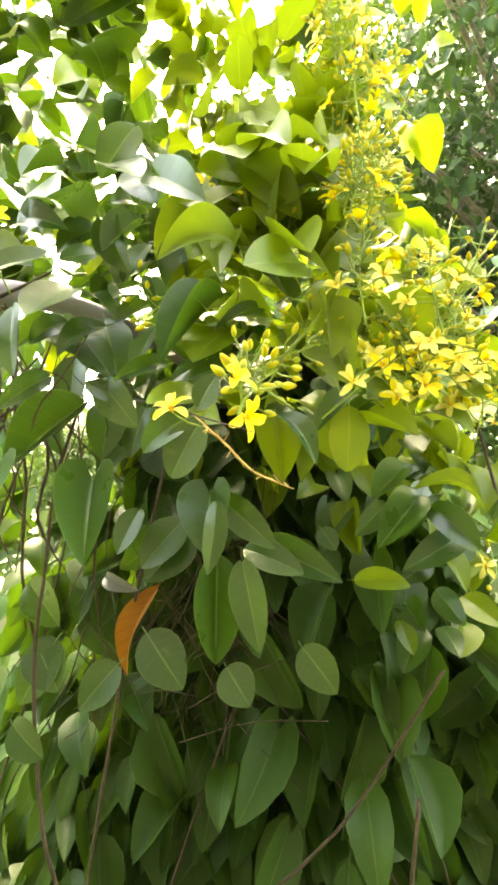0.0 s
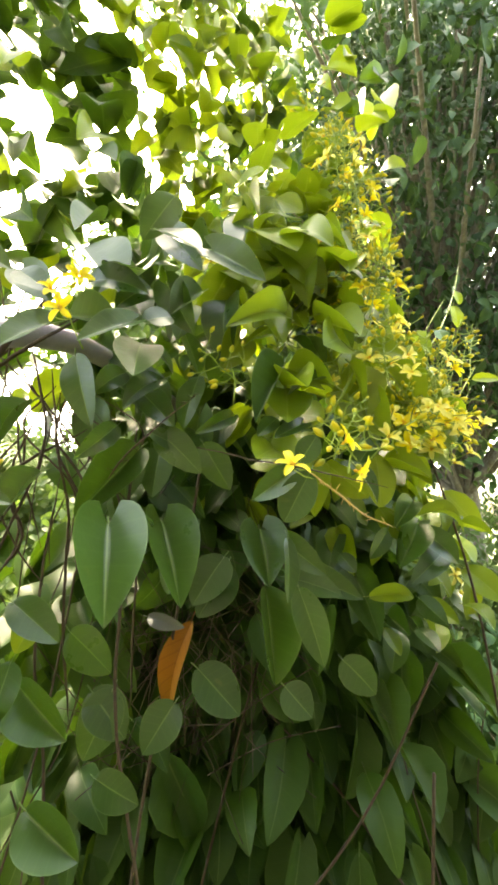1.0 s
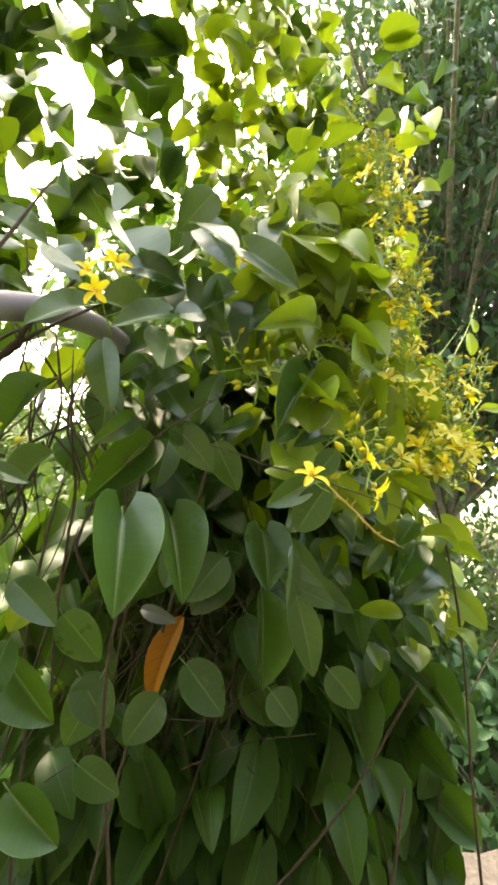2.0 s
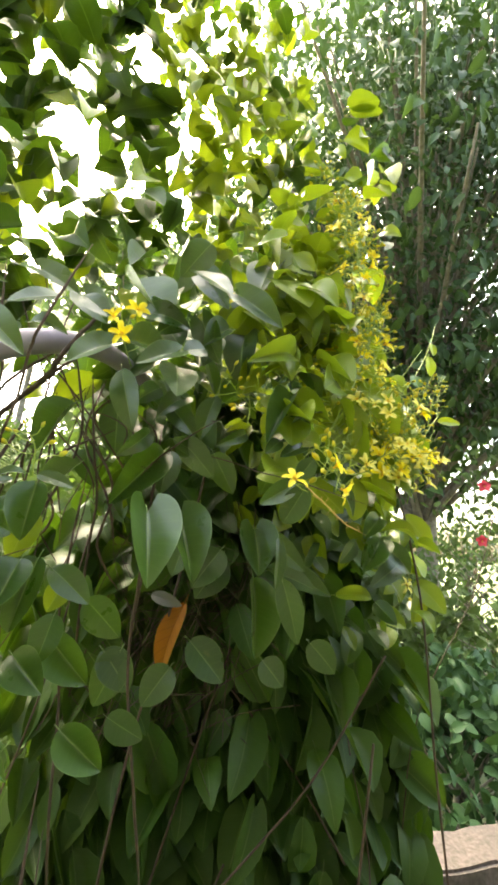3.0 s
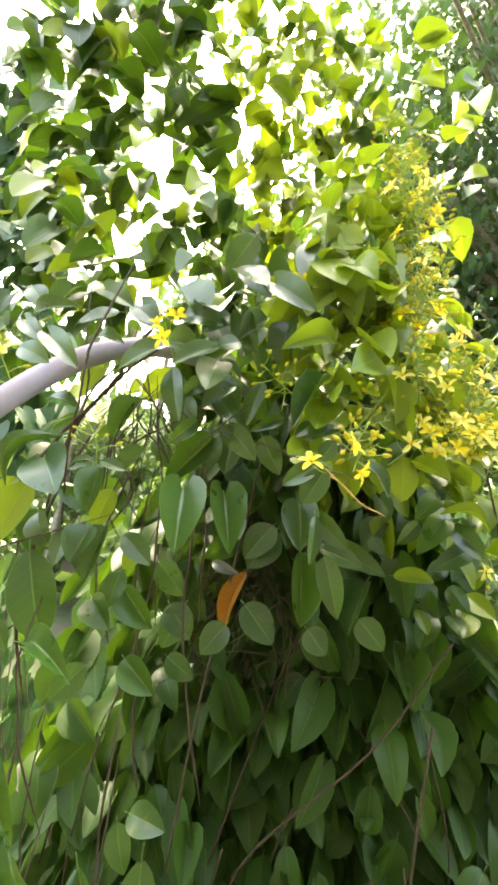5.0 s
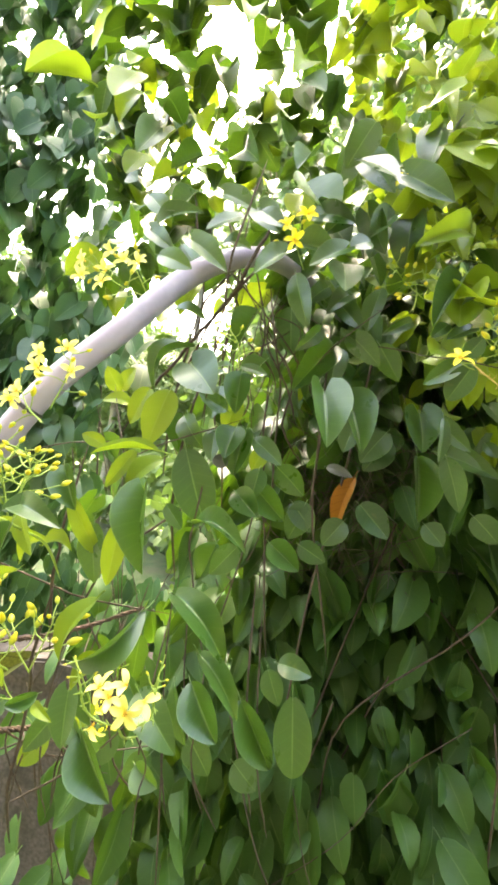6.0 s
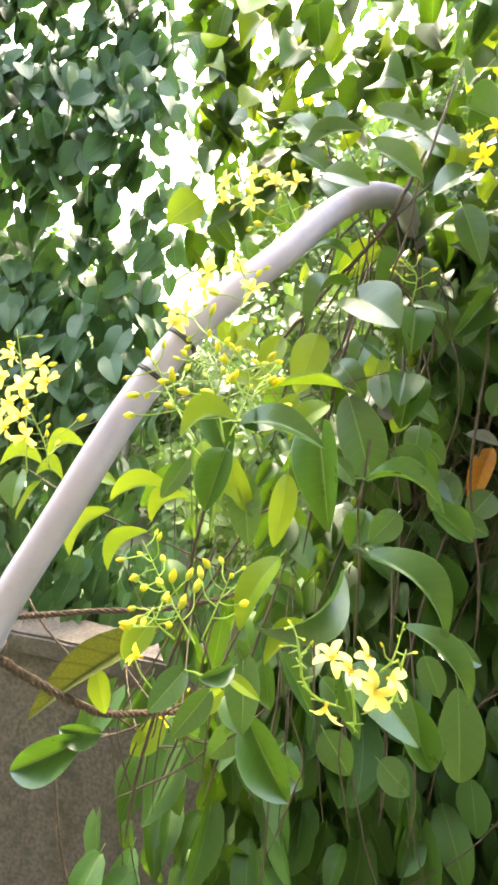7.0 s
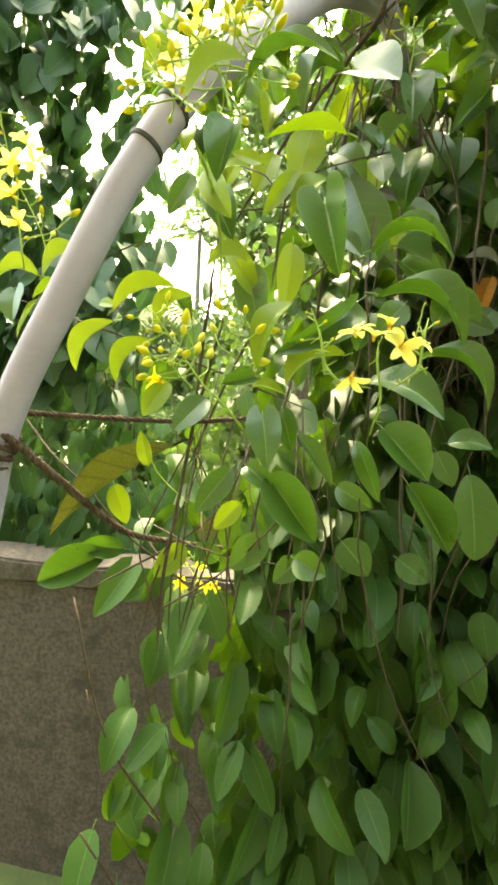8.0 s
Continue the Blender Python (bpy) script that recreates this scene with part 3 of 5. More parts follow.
leaf(vine, (-0.382, 0.300, 1.701), (-0.336, 0.290, 1.689), 0.019, -20, "arch")
leaf(vine, (-0.264, 0.330, 1.654), (-0.289, 0.320, 1.615), 0.030, 20, "fold")
leaf(vine, (-0.302, 0.240, 1.559), (-0.299, 0.220, 1.525), 0.023, 10, "flat")
leaf(vine, (-0.279, 0.240, 1.561), (-0.285, 0.220, 1.529), 0.031, 0, "fold")
leaf(vine, (-0.265, 0.300, 1.551), (-0.228, 0.290, 1.523), 0.027, -15, "flat")
leaf(vine, (-0.313, 0.300, 1.612), (-0.319, 0.290, 1.570), 0.027, 20, "flat")
leaf(vine, (-0.292, 0.310, 1.600), (-0.302, 0.300, 1.554), 0.028, -10, "flat", YOUNG_LIT)
leaf(vine, (-0.255, 0.330, 1.537), (-0.266, 0.320, 1.510), 0.024, 0, "flat", YOUNG_LIT)
leaf(vine, (-0.330, 0.225, 1.623), (-0.297, 0.197, 1.591), 0.049, 5, "heart")
leaf(vine, (-0.339, 0.260, 1.649), (-0.373, 0.240, 1.591), 0.025, 30, "curl")
leaf(vine, (-0.473, 0.360, 1.602), (-0.490, 0.350, 1.634), 0.025, 0, "flat", YOUNG_LIT)
leaf(vine, (-0.469, 0.360, 1.605), (-0.447, 0.350, 1.634), 0.026, 0, "flat", YOUNG_LIT)
leaf(vine, (-0.364, 0.260, 1.597), (-0.377, 0.240, 1.532), 0.037, -10, "flat", YOUNG_LIT)
leaf(vine, (-0.346, 0.280, 1.571), (-0.336, 0.265, 1.519), 0.035, 0, "deep")
leaf(vine, (-0.036, 0.310, 1.550), (-0.020, 0.300, 1.489), 0.028, 15, "flat")
leaf(vine, (-0.060, 0.340, 1.548), (-0.055, 0.330, 1.468), 0.037, -10, "fold")
leaf(vine, (-0.046, 0.330, 1.466), (-0.026, 0.320, 1.444), 0.030, 0, "flat")
leaf(vine, (0.014, 0.340, 1.481), (0.040, 0.330, 1.453), 0.032, 20, "flat")
leaf(vine, (0.062, 0.370, 1.531), (0.107, 0.360, 1.530), 0.019, 0, "curl", YOUNG_LIT)
leaf(vine, (-0.259, 0.310, 1.492), (-0.219, 0.300, 1.455), 0.034, 10, "fold")
leaf(vine, (-0.194, 0.340, 1.472), (-0.212, 0.330, 1.427), 0.035, 0, "flat")
leaf(vine, (-0.121, 0.360, 1.477), (-0.084, 0.350, 1.439), 0.040, -10, "flat")
leaf(vine, (-0.142, 0.350, 1.454), (-0.167, 0.340, 1.422), 0.034, 10, "flat")
leaf(vine, (-0.235, 0.360, 1.515), (-0.197, 0.350, 1.482), 0.036, 20, "flat")
leaf(vine, (-0.097, 0.360, 1.576), (-0.128, 0.350, 1.534), 0.039, 10, "flat")
leaf(vine, (0.050, 0.310, 1.686), (0.017, 0.300, 1.651), 0.021, 15, "arch")
leaf(vine, (0.187, 0.420, 1.566), (0.120, 0.400, 1.544), 0.026, -10, "arch")
leaf(vine, (0.141, 0.410, 1.548), (0.109, 0.390, 1.528), 0.025, 0, "flat")
leaf(vine, (-0.028, 0.380, 1.559), (0.049, 0.360, 1.530), 0.031, 0, "lance")
leaf(vine, (0.272, 0.500, 1.868), (0.239, 0.480, 1.827), 0.022, 20, "flat")
leaf(vine, (0.143, 0.400, 1.607), (0.103, 0.380, 1.566), 0.025, 15, "fold")
leaf(vine, (-0.246, 0.255, 1.759), (-0.275, 0.235, 1.726), 0.030, 10, "heart")
leaf(vine, (-0.184, 0.235, 1.755), (-0.218, 0.225, 1.732), 0.027, 10, "heart")
leaf(vine, (-0.220, 0.260, 1.802), (-0.173, 0.250, 1.790), 0.027, 15, "arch")
leaf(vine, (-0.155, 0.260, 1.777), (-0.177, 0.250, 1.765), 0.025, 0, "flat")
leaf(vine, (-0.332, 0.200, 1.740), (-0.294, 0.190, 1.707), 0.024, 0, "heart")
leaf(vine, (-0.297, 0.260, 1.801), (-0.336, 0.250, 1.779), 0.028, 15, "flat")
leaf(vine, (-0.401, 0.270, 1.789), (-0.343, 0.260, 1.803), 0.026, 0, "arch")
leaf(vine, (-0.375, 0.220, 1.735), (-0.335, 0.210, 1.717), 0.024, 10, "flat")
leaf(vine, (-0.367, 0.270, 1.807), (-0.393, 0.260, 1.805), 0.018, 0, "arch")
leaf(vine, (-0.279, 0.270, 1.813), (-0.251, 0.260, 1.790), 0.025, 0, "flat")
leaf(vine, (-0.320, 0.270, 1.773), (-0.284, 0.260, 1.763), 0.018, 0, "arch")
leaf(vine, (-0.402, 0.260, 1.780), (-0.370, 0.250, 1.753), 0.022, 10, "heart")
leaf(vine, (-0.128, 0.280, 1.818), (-0.155, 0.270, 1.786), 0.028, 0, "fold")
leaf(vine, (-0.200, 0.270, 1.829), (-0.215, 0.260, 1.792), 0.028, 10, "flat")
leaf(vine, (-0.325, 0.280, 1.837), (-0.284, 0.270, 1.813), 0.029, 0, "heart")
leaf(vine, (-0.362, 0.280, 1.839), (-0.381, 0.270, 1.806), 0.028, 0, "fold")
leaf(vine, (-0.419, 0.280, 1.835), (-0.389, 0.270, 1.801), 0.028, 0, "flat")
leaf(vine, (-0.160, 0.300, 1.737), (-0.193, 0.290, 1.705), 0.024, 0, "arch")
leaf(vine, (-0.182, 0.310, 1.729), (-0.150, 0.300, 1.693), 0.029, 0, "flat")
leaf(vine, (-0.214, 0.320, 1.746), (-0.181, 0.310, 1.714), 0.030, 10, "fold")
stem(vine, [(-0.269, 0.214, 1.831), (-0.289, 0.200, 1.744), (-0.295, 0.205, 1.718), (-0.298, 0.210, 1.680), (-0.306, 0.220, 1.643), (-0.326, 0.273, 1.558)], 0.0013, 0.0010, TWIG, "stem", 0.0008, 61, 0)
stem(vine, [(-0.264, 0.330, 1.845), (-0.294, 0.300, 1.760), (-0.301, 0.300, 1.739), (-0.323, 0.300, 1.707), (-0.347, 0.300, 1.676), (-0.378, 0.300, 1.632), (-0.397, 0.300, 1.608), (-0.453, 0.330, 1.537)], 0.0026, 0.0021, TWIG, "stem", 0.0015, 62, 8)
stem(vine, [(-0.240, 0.356, 1.830), (-0.289, 0.310, 1.756), (-0.304, 0.305, 1.732), (-0.327, 0.305, 1.703), (-0.342, 0.300, 1.672), (-0.380, 0.317, 1.591)], 0.0018, 0.0014, TWIG, "stem", 0.0015, 63, 6)
# leaves low down beside the pipe and under the lower flowers
leaf(vine, (-0.328, 0.227, 1.533), (-0.300, 0.221, 1.459), 0.044, -5, "oval")
leaf(vine, (-0.269, 0.252, 1.562), (-0.277, 0.240, 1.510), 0.036, 10, "fold")
leaf(vine, (-0.252, 0.270, 1.517), (-0.258, 0.260, 1.482), 0.026, 10, "flat")
leaf(vine, (-0.275, 0.262, 1.489), (-0.247, 0.245, 1.467), 0.029, 0, "fold")
leaf(vine, (-0.306, 0.207, 1.460), (-0.249, 0.182, 1.444), 0.022, -30, "curl", FRESH)
leaf(vine, (-0.350, 0.182, 1.487), (-0.337, 0.158, 1.421), 0.035, 20, "cleft", FRESH)
leaf(vine, (-0.397, 0.068, 1.492), (-0.353, 0.052, 1.484), 0.017, -20, "arch")
leaf(vine, (-0.407, 0.078, 1.476), (-0.413, 0.070, 1.441), 0.020, 0, "fold")
leaf(vine, (-0.437, 0.105, 1.466), (-0.450, 0.100, 1.439), 0.014, -15, "flat")
leaf(vine, (-0.412, 0.205, 1.448), (-0.400, 0.195, 1.391), 0.031, 10, "flat")
leaf(vine, (-0.374, 0.185, 1.457), (-0.378, 0.175, 1.399), 0.022, -15, "flat", YOUNG_LIT)
leaf(vine, (-0.375, 0.205, 1.527), (-0.401, 0.200, 1.488), 0.017, -10, "flat", YOUNG_LIT)
leaf(vine, (-0.348, 0.210, 1.522), (-0.378, 0.200, 1.486), 0.022, 10, "arch", YOUNG_LIT)
leaf(vine, (-0.339, 0.170, 1.532), (-0.399, 0.160, 1.523), 0.014, 50, "lance", YOUNG_LIT)
leaf(vine, (-0.336, 0.205, 1.476), (-0.317, 0.200, 1.455), 0.017, 0, "flat")
leaf(vine, (-0.406, 0.200, 1.531), (-0.431, 0.200, 1.540), 0.015, 0, "flat", YOUNG_LIT)
leaf(vine, (-0.231, 0.260, 1.437), (-0.197, 0.250, 1.413), 0.028, 0, "fold")
leaf(vine, (-0.294, 0.270, 1.425), (-0.307, 0.260, 1.386), 0.030, 10, "fold")
leaf(vine, (-0.267, 0.250, 1.430), (-0.292, 0.240, 1.400), 0.028, -10, "flat")
leaf(vine, (-0.197, 0.300, 1.429), (-0.166, 0.290, 1.415), 0.026, 15, "flat")
leaf(vine, (-0.295, 0.260, 1.581), (-0.326, 0.250, 1.597), 0.022, 10, "flat")
leaf(vine, (-0.340, 0.250, 1.569), (-0.312, 0.240, 1.535), 0.027, 15, "arch")
leaf(vine, (-0.404, 0.300, 1.602), (-0.421, 0.290, 1.555), 0.029, 0, "flat", YOUNG_LIT)
leaf(vine, (-0.427, 0.300, 1.581), (-0.460, 0.290, 1.581), 0.022, 20, "arch", YOUNG_LIT)
leaf(vine, (-0.210, 0.340, 1.472), (-0.181, 0.330, 1.439), 0.034, -10, "flat")
leaf(vine, (-0.539, 0.212, 1.409), (-0.479, 0.206, 1.429), -0.029, 0, "moon", YOUNG_LIT)
leaf(vine, (-0.542, 0.215, 1.398), (-0.574, 0.209, 1.350), 0.030, 0, "moon", YOUNG_LIT)
leaf(vine, (-0.503, 0.218, 1.382), (-0.535, 0.212, 1.341), 0.030, 0, "moon", YOUNG_LIT)
leaf(vine, (-0.498, 0.216, 1.394), (-0.463, 0.210, 1.423), -0.030, 0, "moon", YOUNG_LIT)
leaf(vine, (-0.610, 0.210, 1.440), (-0.569, 0.204, 1.458), -0.030, 0, "moon", YOUNG_LIT)
leaf(vine, (-0.610, 0.201, 1.436), (-0.648, 0.195, 1.430), 0.030, 0, "moon", YOUNG_LIT)
leaf(vine, (-0.602, 0.225, 1.420), (-0.628, 0.219, 1.420), 0.030, 0, "moon", YOUNG_LIT)
leaf(vine, (-0.574, 0.250, 1.426), (-0.550, 0.240, 1.420), 0.012, 0, "flat", YOUNG_LIT)
leaf(vine, (-0.631, 0.200, 1.420), (-0.625, 0.190, 1.392), 0.029, 10, "heart")
leaf(vine, (-0.616, 0.210, 1.416), (-0.629, 0.200, 1.378), 0.013, 30, "flat", YOUNG_LIT)
leaf(vine, (-0.430, 0.065, 1.481), (-0.399, 0.059, 1.493), -0.025, 0, "moon", YOUNG_LIT)
leaf(vine, (-0.433, 0.120, 1.477), (-0.412, 0.110, 1.442), 0.018, 20, "flat", YOUNG_LIT)
leaf(vine, (-0.381, 0.070, 1.497), (-0.397, 0.055, 1.490), 0.015, 0, "flat")
leaf(vine, (-0.440, 0.165, 1.432), (-0.407, 0.159, 1.433), -0.024, 0, "moon", YOUNG_LIT)
leaf(vine, (-0.371, 0.145, 1.399), (-0.392, 0.130, 1.349), 0.022, 25, "arch", YOUNG_LIT)
leaf(vine, (-0.327, 0.140, 1.399), (-0.381, 0.120, 1.358), 0.021, -35, "curl")
leaf(vine, (-0.308, 0.160, 1.408), (-0.253, 0.140, 1.363), 0.026, -25, "curl")
leaf(vine, (-0.334, 0.120, 1.359), (-0.371, 0.114, 1.338), 0.028, 0, "moon", YOUNG_LIT)
leaf(vine, (-0.277, 0.150, 1.364), (-0.238, 0.130, 1.327), 0.018, -25, "curl")
leaf(vine, (-0.316, 0.120, 1.343), (-0.277, 0.095, 1.320), 0.028, -15, "arch")
leaf(vine, (-0.405, 0.200, 1.422), (-0.441, 0.200, 1.481), 0.020, 0, "flat", YOUNG_LIT)
leaf(vine, (-0.447, 0.200, 1.505), (-0.425, 0.190, 1.463), 0.028, 0, "fold")
leaf(vine, (-0.387, 0.140, 1.316), (-0.381, 0.125, 1.280), 0.025, 0, "heart")
leaf(vine, (-0.373, 0.150, 1.321), (-0.364, 0.140, 1.292), 0.018, 10, "fold")
leaf(vine, (-0.416, 0.180, 1.269), (-0.441, 0.165, 1.234), 0.023, -10, "flat")
leaf(vine, (-0.400, 0.170, 1.275), (-0.378, 0.155, 1.259), 0.020, 0, "fold")
leaf(vine, (-0.381, 0.160, 1.269), (-0.343, 0.145, 1.224), 0.032, 0, "fold")
leaf(vine, (-0.361, 0.200, 1.302), (-0.329, 0.190, 1.259), 0.016, -20, "lance")
leaf(vine, (-0.309, 0.200, 1.298), (-0.289, 0.190, 1.249), 0.017, 20, "lance")
leaf(vine, (-0.290, 0.190, 1.311), (-0.258, 0.170, 1.273), 0.034, 0, "fold")
leaf(vine, (-0.189, 0.260, 1.268), (-0.182, 0.250, 1.188), 0.042, 0, "oval")
leaf(vine, (-0.246, 0.260, 1.255), (-0.207, 0.250, 1.192), 0.034, 0, "fold")
leaf(vine, (-0.219, 0.270, 1.289), (-0.204, 0.260, 1.257), 0.026, 10, "flat")
leaf(vine, (-0.389, 0.260, 1.190), (-0.422, 0.250, 1.155), 0.032, -10, "flat")
leaf(vine, (-0.542, 0.210, 1.174), (-0.597, 0.190, 1.147), 0.035, 0, "fold")
leaf(vine, (-0.526, 0.220, 1.177), (-0.565, 0.210, 1.181), 0.022, 0, "fold")
leaf(vine, (-0.423, 0.110, 1.326), (-0.440, 0.095, 1.304), 0.019, 0, "flat")
leaf(vine, (-0.390, 0.100, 1.341), (-0.409, 0.090, 1.335), 0.012, -10, "fold")
leaf(vine, (-0.391, 0.100, 1.334), (-0.370, 0.090, 1.330), 0.008, -20, "arch", YOUNG_LIT)
leaf(vine, (-0.460, 0.140, 1.338), (-0.474, 0.130, 1.312), 0.020, 0, "flat", YOUNG_LIT)
leaf(vine, (-0.535, 0.215, 1.241), (-0.519, 0.210, 1.206), 0.022, 0, "flat", YOUNG_LIT)
leaf(vine, (-0.485, 0.235, 1.281), (-0.593, 0.200, 1.189), 0.034, 25, "lance", RUGOSE)
leaf(vine, (-0.496, 0.200, 1.266), (-0.504, 0.200, 1.297), 0.014, 0, "flat", YOUNG_LIT)
leaf(vine, (-0.466, 0.280, 1.180), (-0.436, 0.270, 1.195), 0.024, 0, "flat", RUGOSE)
leaf(vine, (-0.315, 0.270, 1.247), (-0.280, 0.260, 1.229), 0.027, 20, "arch")
leaf(vine, (-0.350, 0.270, 1.165), (-0.376, 0.260, 1.141), 0.027, 0, "flat")
leaf(vine, (-0.305, 0.280, 1.185), (-0.277, 0.270, 1.154), 0.037, 10, "flat")
leaf(vine, (-0.248, 0.270, 1.175), (-0.220, 0.260, 1.157), 0.031, -10, "flat")
leaf(vine, (-0.208, 0.270, 1.299), (-0.171, 0.260, 1.296), 0.026, -20, "arch")
leaf(vine, (-0.439, 0.270, 1.156), (-0.461, 0.260, 1.177), 0.023, 0, "flat")
leaf(vine, (-0.355, 0.240, 1.176), (-0.325, 0.230, 1.165), 0.029, 0, "fold")
leaf(vine, (-0.415, 0.250, 1.225), (-0.441, 0.250, 1.196), 0.022, 0, "flat", YOUNG_LIT)
leaf(vine, (-0.475, 0.260, 1.171), (-0.504, 0.250, 1.138), 0.028, 0, "flat", YOUNG_LIT)
# withered orange leaf caught in the stems
leaf(vine, (-0.126, 0.402, 1.508), (-0.146, 0.390, 1.430), 0.026, 25, "arch", DRY)
leaf(vine, (-0.168, 0.372, 1.522), (-0.134, 0.366, 1.512), 0.014, 10, "curl", ASHEN)
leaf(vine, (-0.300, 0.238, 1.527), (-0.284, 0.236, 1.520), 0.015, 0, "oval", ASHEN)
# twigs and stems
stem(vine, [(-0.200, 0.280, 1.642), (-0.186, 0.265, 1.658), (-0.161, 0.250, 1.680), (-0.133, 0.225, 1.698)], 0.0009, 0.0005, TWIG, "dry_twig", 0.0006, 3, 14)
stem(vine, [(-0.060, 0.210, 1.642), (-0.039, 0.205, 1.624), (-0.025, 0.200, 1.611), (-0.003, 0.200, 1.602)], 0.0008, 0.0005, OCHRE, "dry_twig", 0.0006, 4, 18)
stem(vine, [(-0.164, 0.364, 1.694), (-0.108, 0.270, 1.664), (-0.091, 0.250, 1.655), (-0.069, 0.215, 1.645), (-0.023, 0.170, 1.625)], 0.0006, 0.0005, TWIG, "stem", 0.0006, 5, 0)
stem(vine, [(0.158, 0.460, 1.795), (0.194, 0.440, 1.855), (0.257, 0.430, 1.950)], 0.0013, 0.0008, STALK, "stem", 0.0006, 6, 0)
stem(vine, [(0.185, 0.420, 1.730), (0.210, 0.410, 1.765), (0.237, 0.400, 1.803)], 0.0011, 0.0007, STALK, "stem", 0.0006, 7, 0)
stem(vine, [(-0.240, 0.405, 1.426), (-0.241, 0.360, 1.515), (-0.242, 0.350, 1.575), (-0.241, 0.340, 1.621), (-0.251, 0.330, 1.670), (-0.268, 0.342, 1.757)], 0.0014, 0.0013, TWIG, "stem", 0.0010, 8, 0)
stem(vine, [(-0.186, 0.430, 1.429), (-0.183, 0.380, 1.517), (-0.182, 0.370, 1.560), (-0.194, 0.360, 1.606), (-0.217, 0.372, 1.691)], 0.0013, 0.0011, TWIG, "stem", 0.0010, 9, 0)
stem(vine, [(-0.400, 0.370, 1.562), (-0.375, 0.340, 1.649), (-0.359, 0.340, 1.704), (-0.356, 0.330, 1.756), (-0.368, 0.330, 1.805), (-0.389, 0.360, 1.893)], 0.0016, 0.0013, TWIG, "stem", 0.0015, 10, 0)
stem(vine, [(-0.407, 0.390, 1.481), (-0.394, 0.360, 1.570), (-0.384, 0.360, 1.640), (-0.363, 0.360, 1.728), (-0.325, 0.380, 1.790), (-0.279, 0.434, 1.864)], 0.0019, 0.0016, TWIG, "stem", 0.0015, 11, 0)
stem(vine, [(-0.337, 0.390, 1.579), (-0.324, 0.360, 1.668), (-0.316, 0.360, 1.731), (-0.315, 0.360, 1.777), (-0.312, 0.360, 1.826), (-0.305, 0.390, 1.915)], 0.0013, 0.0011, TWIG, "stem", 0.0010, 12, 0)
stem(vine, [(-0.188, 0.390, 1.624), (-0.247, 0.360, 1.693), (-0.287, 0.360, 1.739), (-0.324, 0.360, 1.776), (-0.387, 0.390, 1.840)], 0.0012, 0.0010, TWIG, "stem", 0.0010, 13, 0)
stem(vine, [(-0.281, 0.410, 1.586), (-0.300, 0.380, 1.674), (-0.312, 0.380, 1.731), (-0.343, 0.380, 1.794), (-0.382, 0.410, 1.875)], 0.0012, 0.0010, TWIG, "stem", 0.0010, 14, 0)
stem(vine, [(-0.228, 0.434, 1.644), (-0.276, 0.390, 1.719), (-0.310, 0.380, 1.773), (-0.332, 0.380, 1.833), (-0.362, 0.410, 1.918)], 0.0010, 0.0010, TWIG, "stem", 0.0010, 15, 0)
stem(vine, [(-0.307, 0.370, 1.431), (-0.310, 0.340, 1.521), (-0.312, 0.340, 1.589), (-0.311, 0.340, 1.666), (-0.308, 0.370, 1.756)], 0.0013, 0.0011, TWIG, "stem", 0.0010, 16, 0)
stem(vine, [(-0.184, 0.330, 1.702), (-0.186, 0.300, 1.612), (-0.187, 0.300, 1.544), (-0.186, 0.300, 1.467), (-0.165, 0.300, 1.363), (-0.147, 0.330, 1.275)], 0.0014, 0.0013, TWIG, "stem", 0.0006, 17, 0)
stem(vine, [(-0.316, 0.317, 1.697), (-0.330, 0.270, 1.610), (-0.339, 0.260, 1.558), (-0.344, 0.250, 1.497), (-0.346, 0.260, 1.449), (-0.350, 0.308, 1.360)], 0.0019, 0.0016, TWIG, "stem", 0.0008, 18, 0)
stem(vine, [(-0.289, 0.262, 1.279), (-0.300, 0.220, 1.368), (-0.305, 0.215, 1.405), (-0.310, 0.210, 1.436), (-0.308, 0.210, 1.459), (-0.302, 0.240, 1.548)], 0.0011, 0.0010, TWIG, "stem", 0.0006, 19, 0)
stem(vine, [(-0.660, 0.241, 1.425), (-0.575, 0.220, 1.399), (-0.525, 0.225, 1.384), (-0.467, 0.230, 1.366), (-0.428, 0.240, 1.353), (-0.346, 0.292, 1.325)], 0.0011, 0.0010, TWIG, "stem", 0.0006, 20, 0)
stem(vine, [(-0.463, 0.230, 1.293), (-0.449, 0.200, 1.382), (-0.444, 0.200, 1.418), (-0.443, 0.200, 1.441), (-0.439, 0.230, 1.531)], 0.0018, 0.0014, TWIG, "stem", 0.0006, 21, 0)
stem(vine, [(-0.480, 0.281, 1.257), (-0.439, 0.240, 1.336), (-0.403, 0.230, 1.406), (-0.377, 0.220, 1.428), (-0.310, 0.225, 1.483)], 0.0014, 0.0013, TWIG, "stem", 0.0006, 22, 0)
stem(vine, [(-0.459, 0.317, 1.605), (-0.409, 0.240, 1.546), (-0.388, 0.220, 1.521), (-0.347, 0.220, 1.539), (-0.265, 0.250, 1.575)], 0.0008, 0.0008, TWIG, "stem", 0.0006, 23, 0)
stem(vine, [(-0.682, 0.330, 1.455), (-0.599, 0.300, 1.489), (-0.524, 0.300, 1.519), (-0.440, 0.280, 1.531), (-0.353, 0.289, 1.543)], 0.0008, 0.0008, TWIG, "stem", 0.0006, 24, 0)
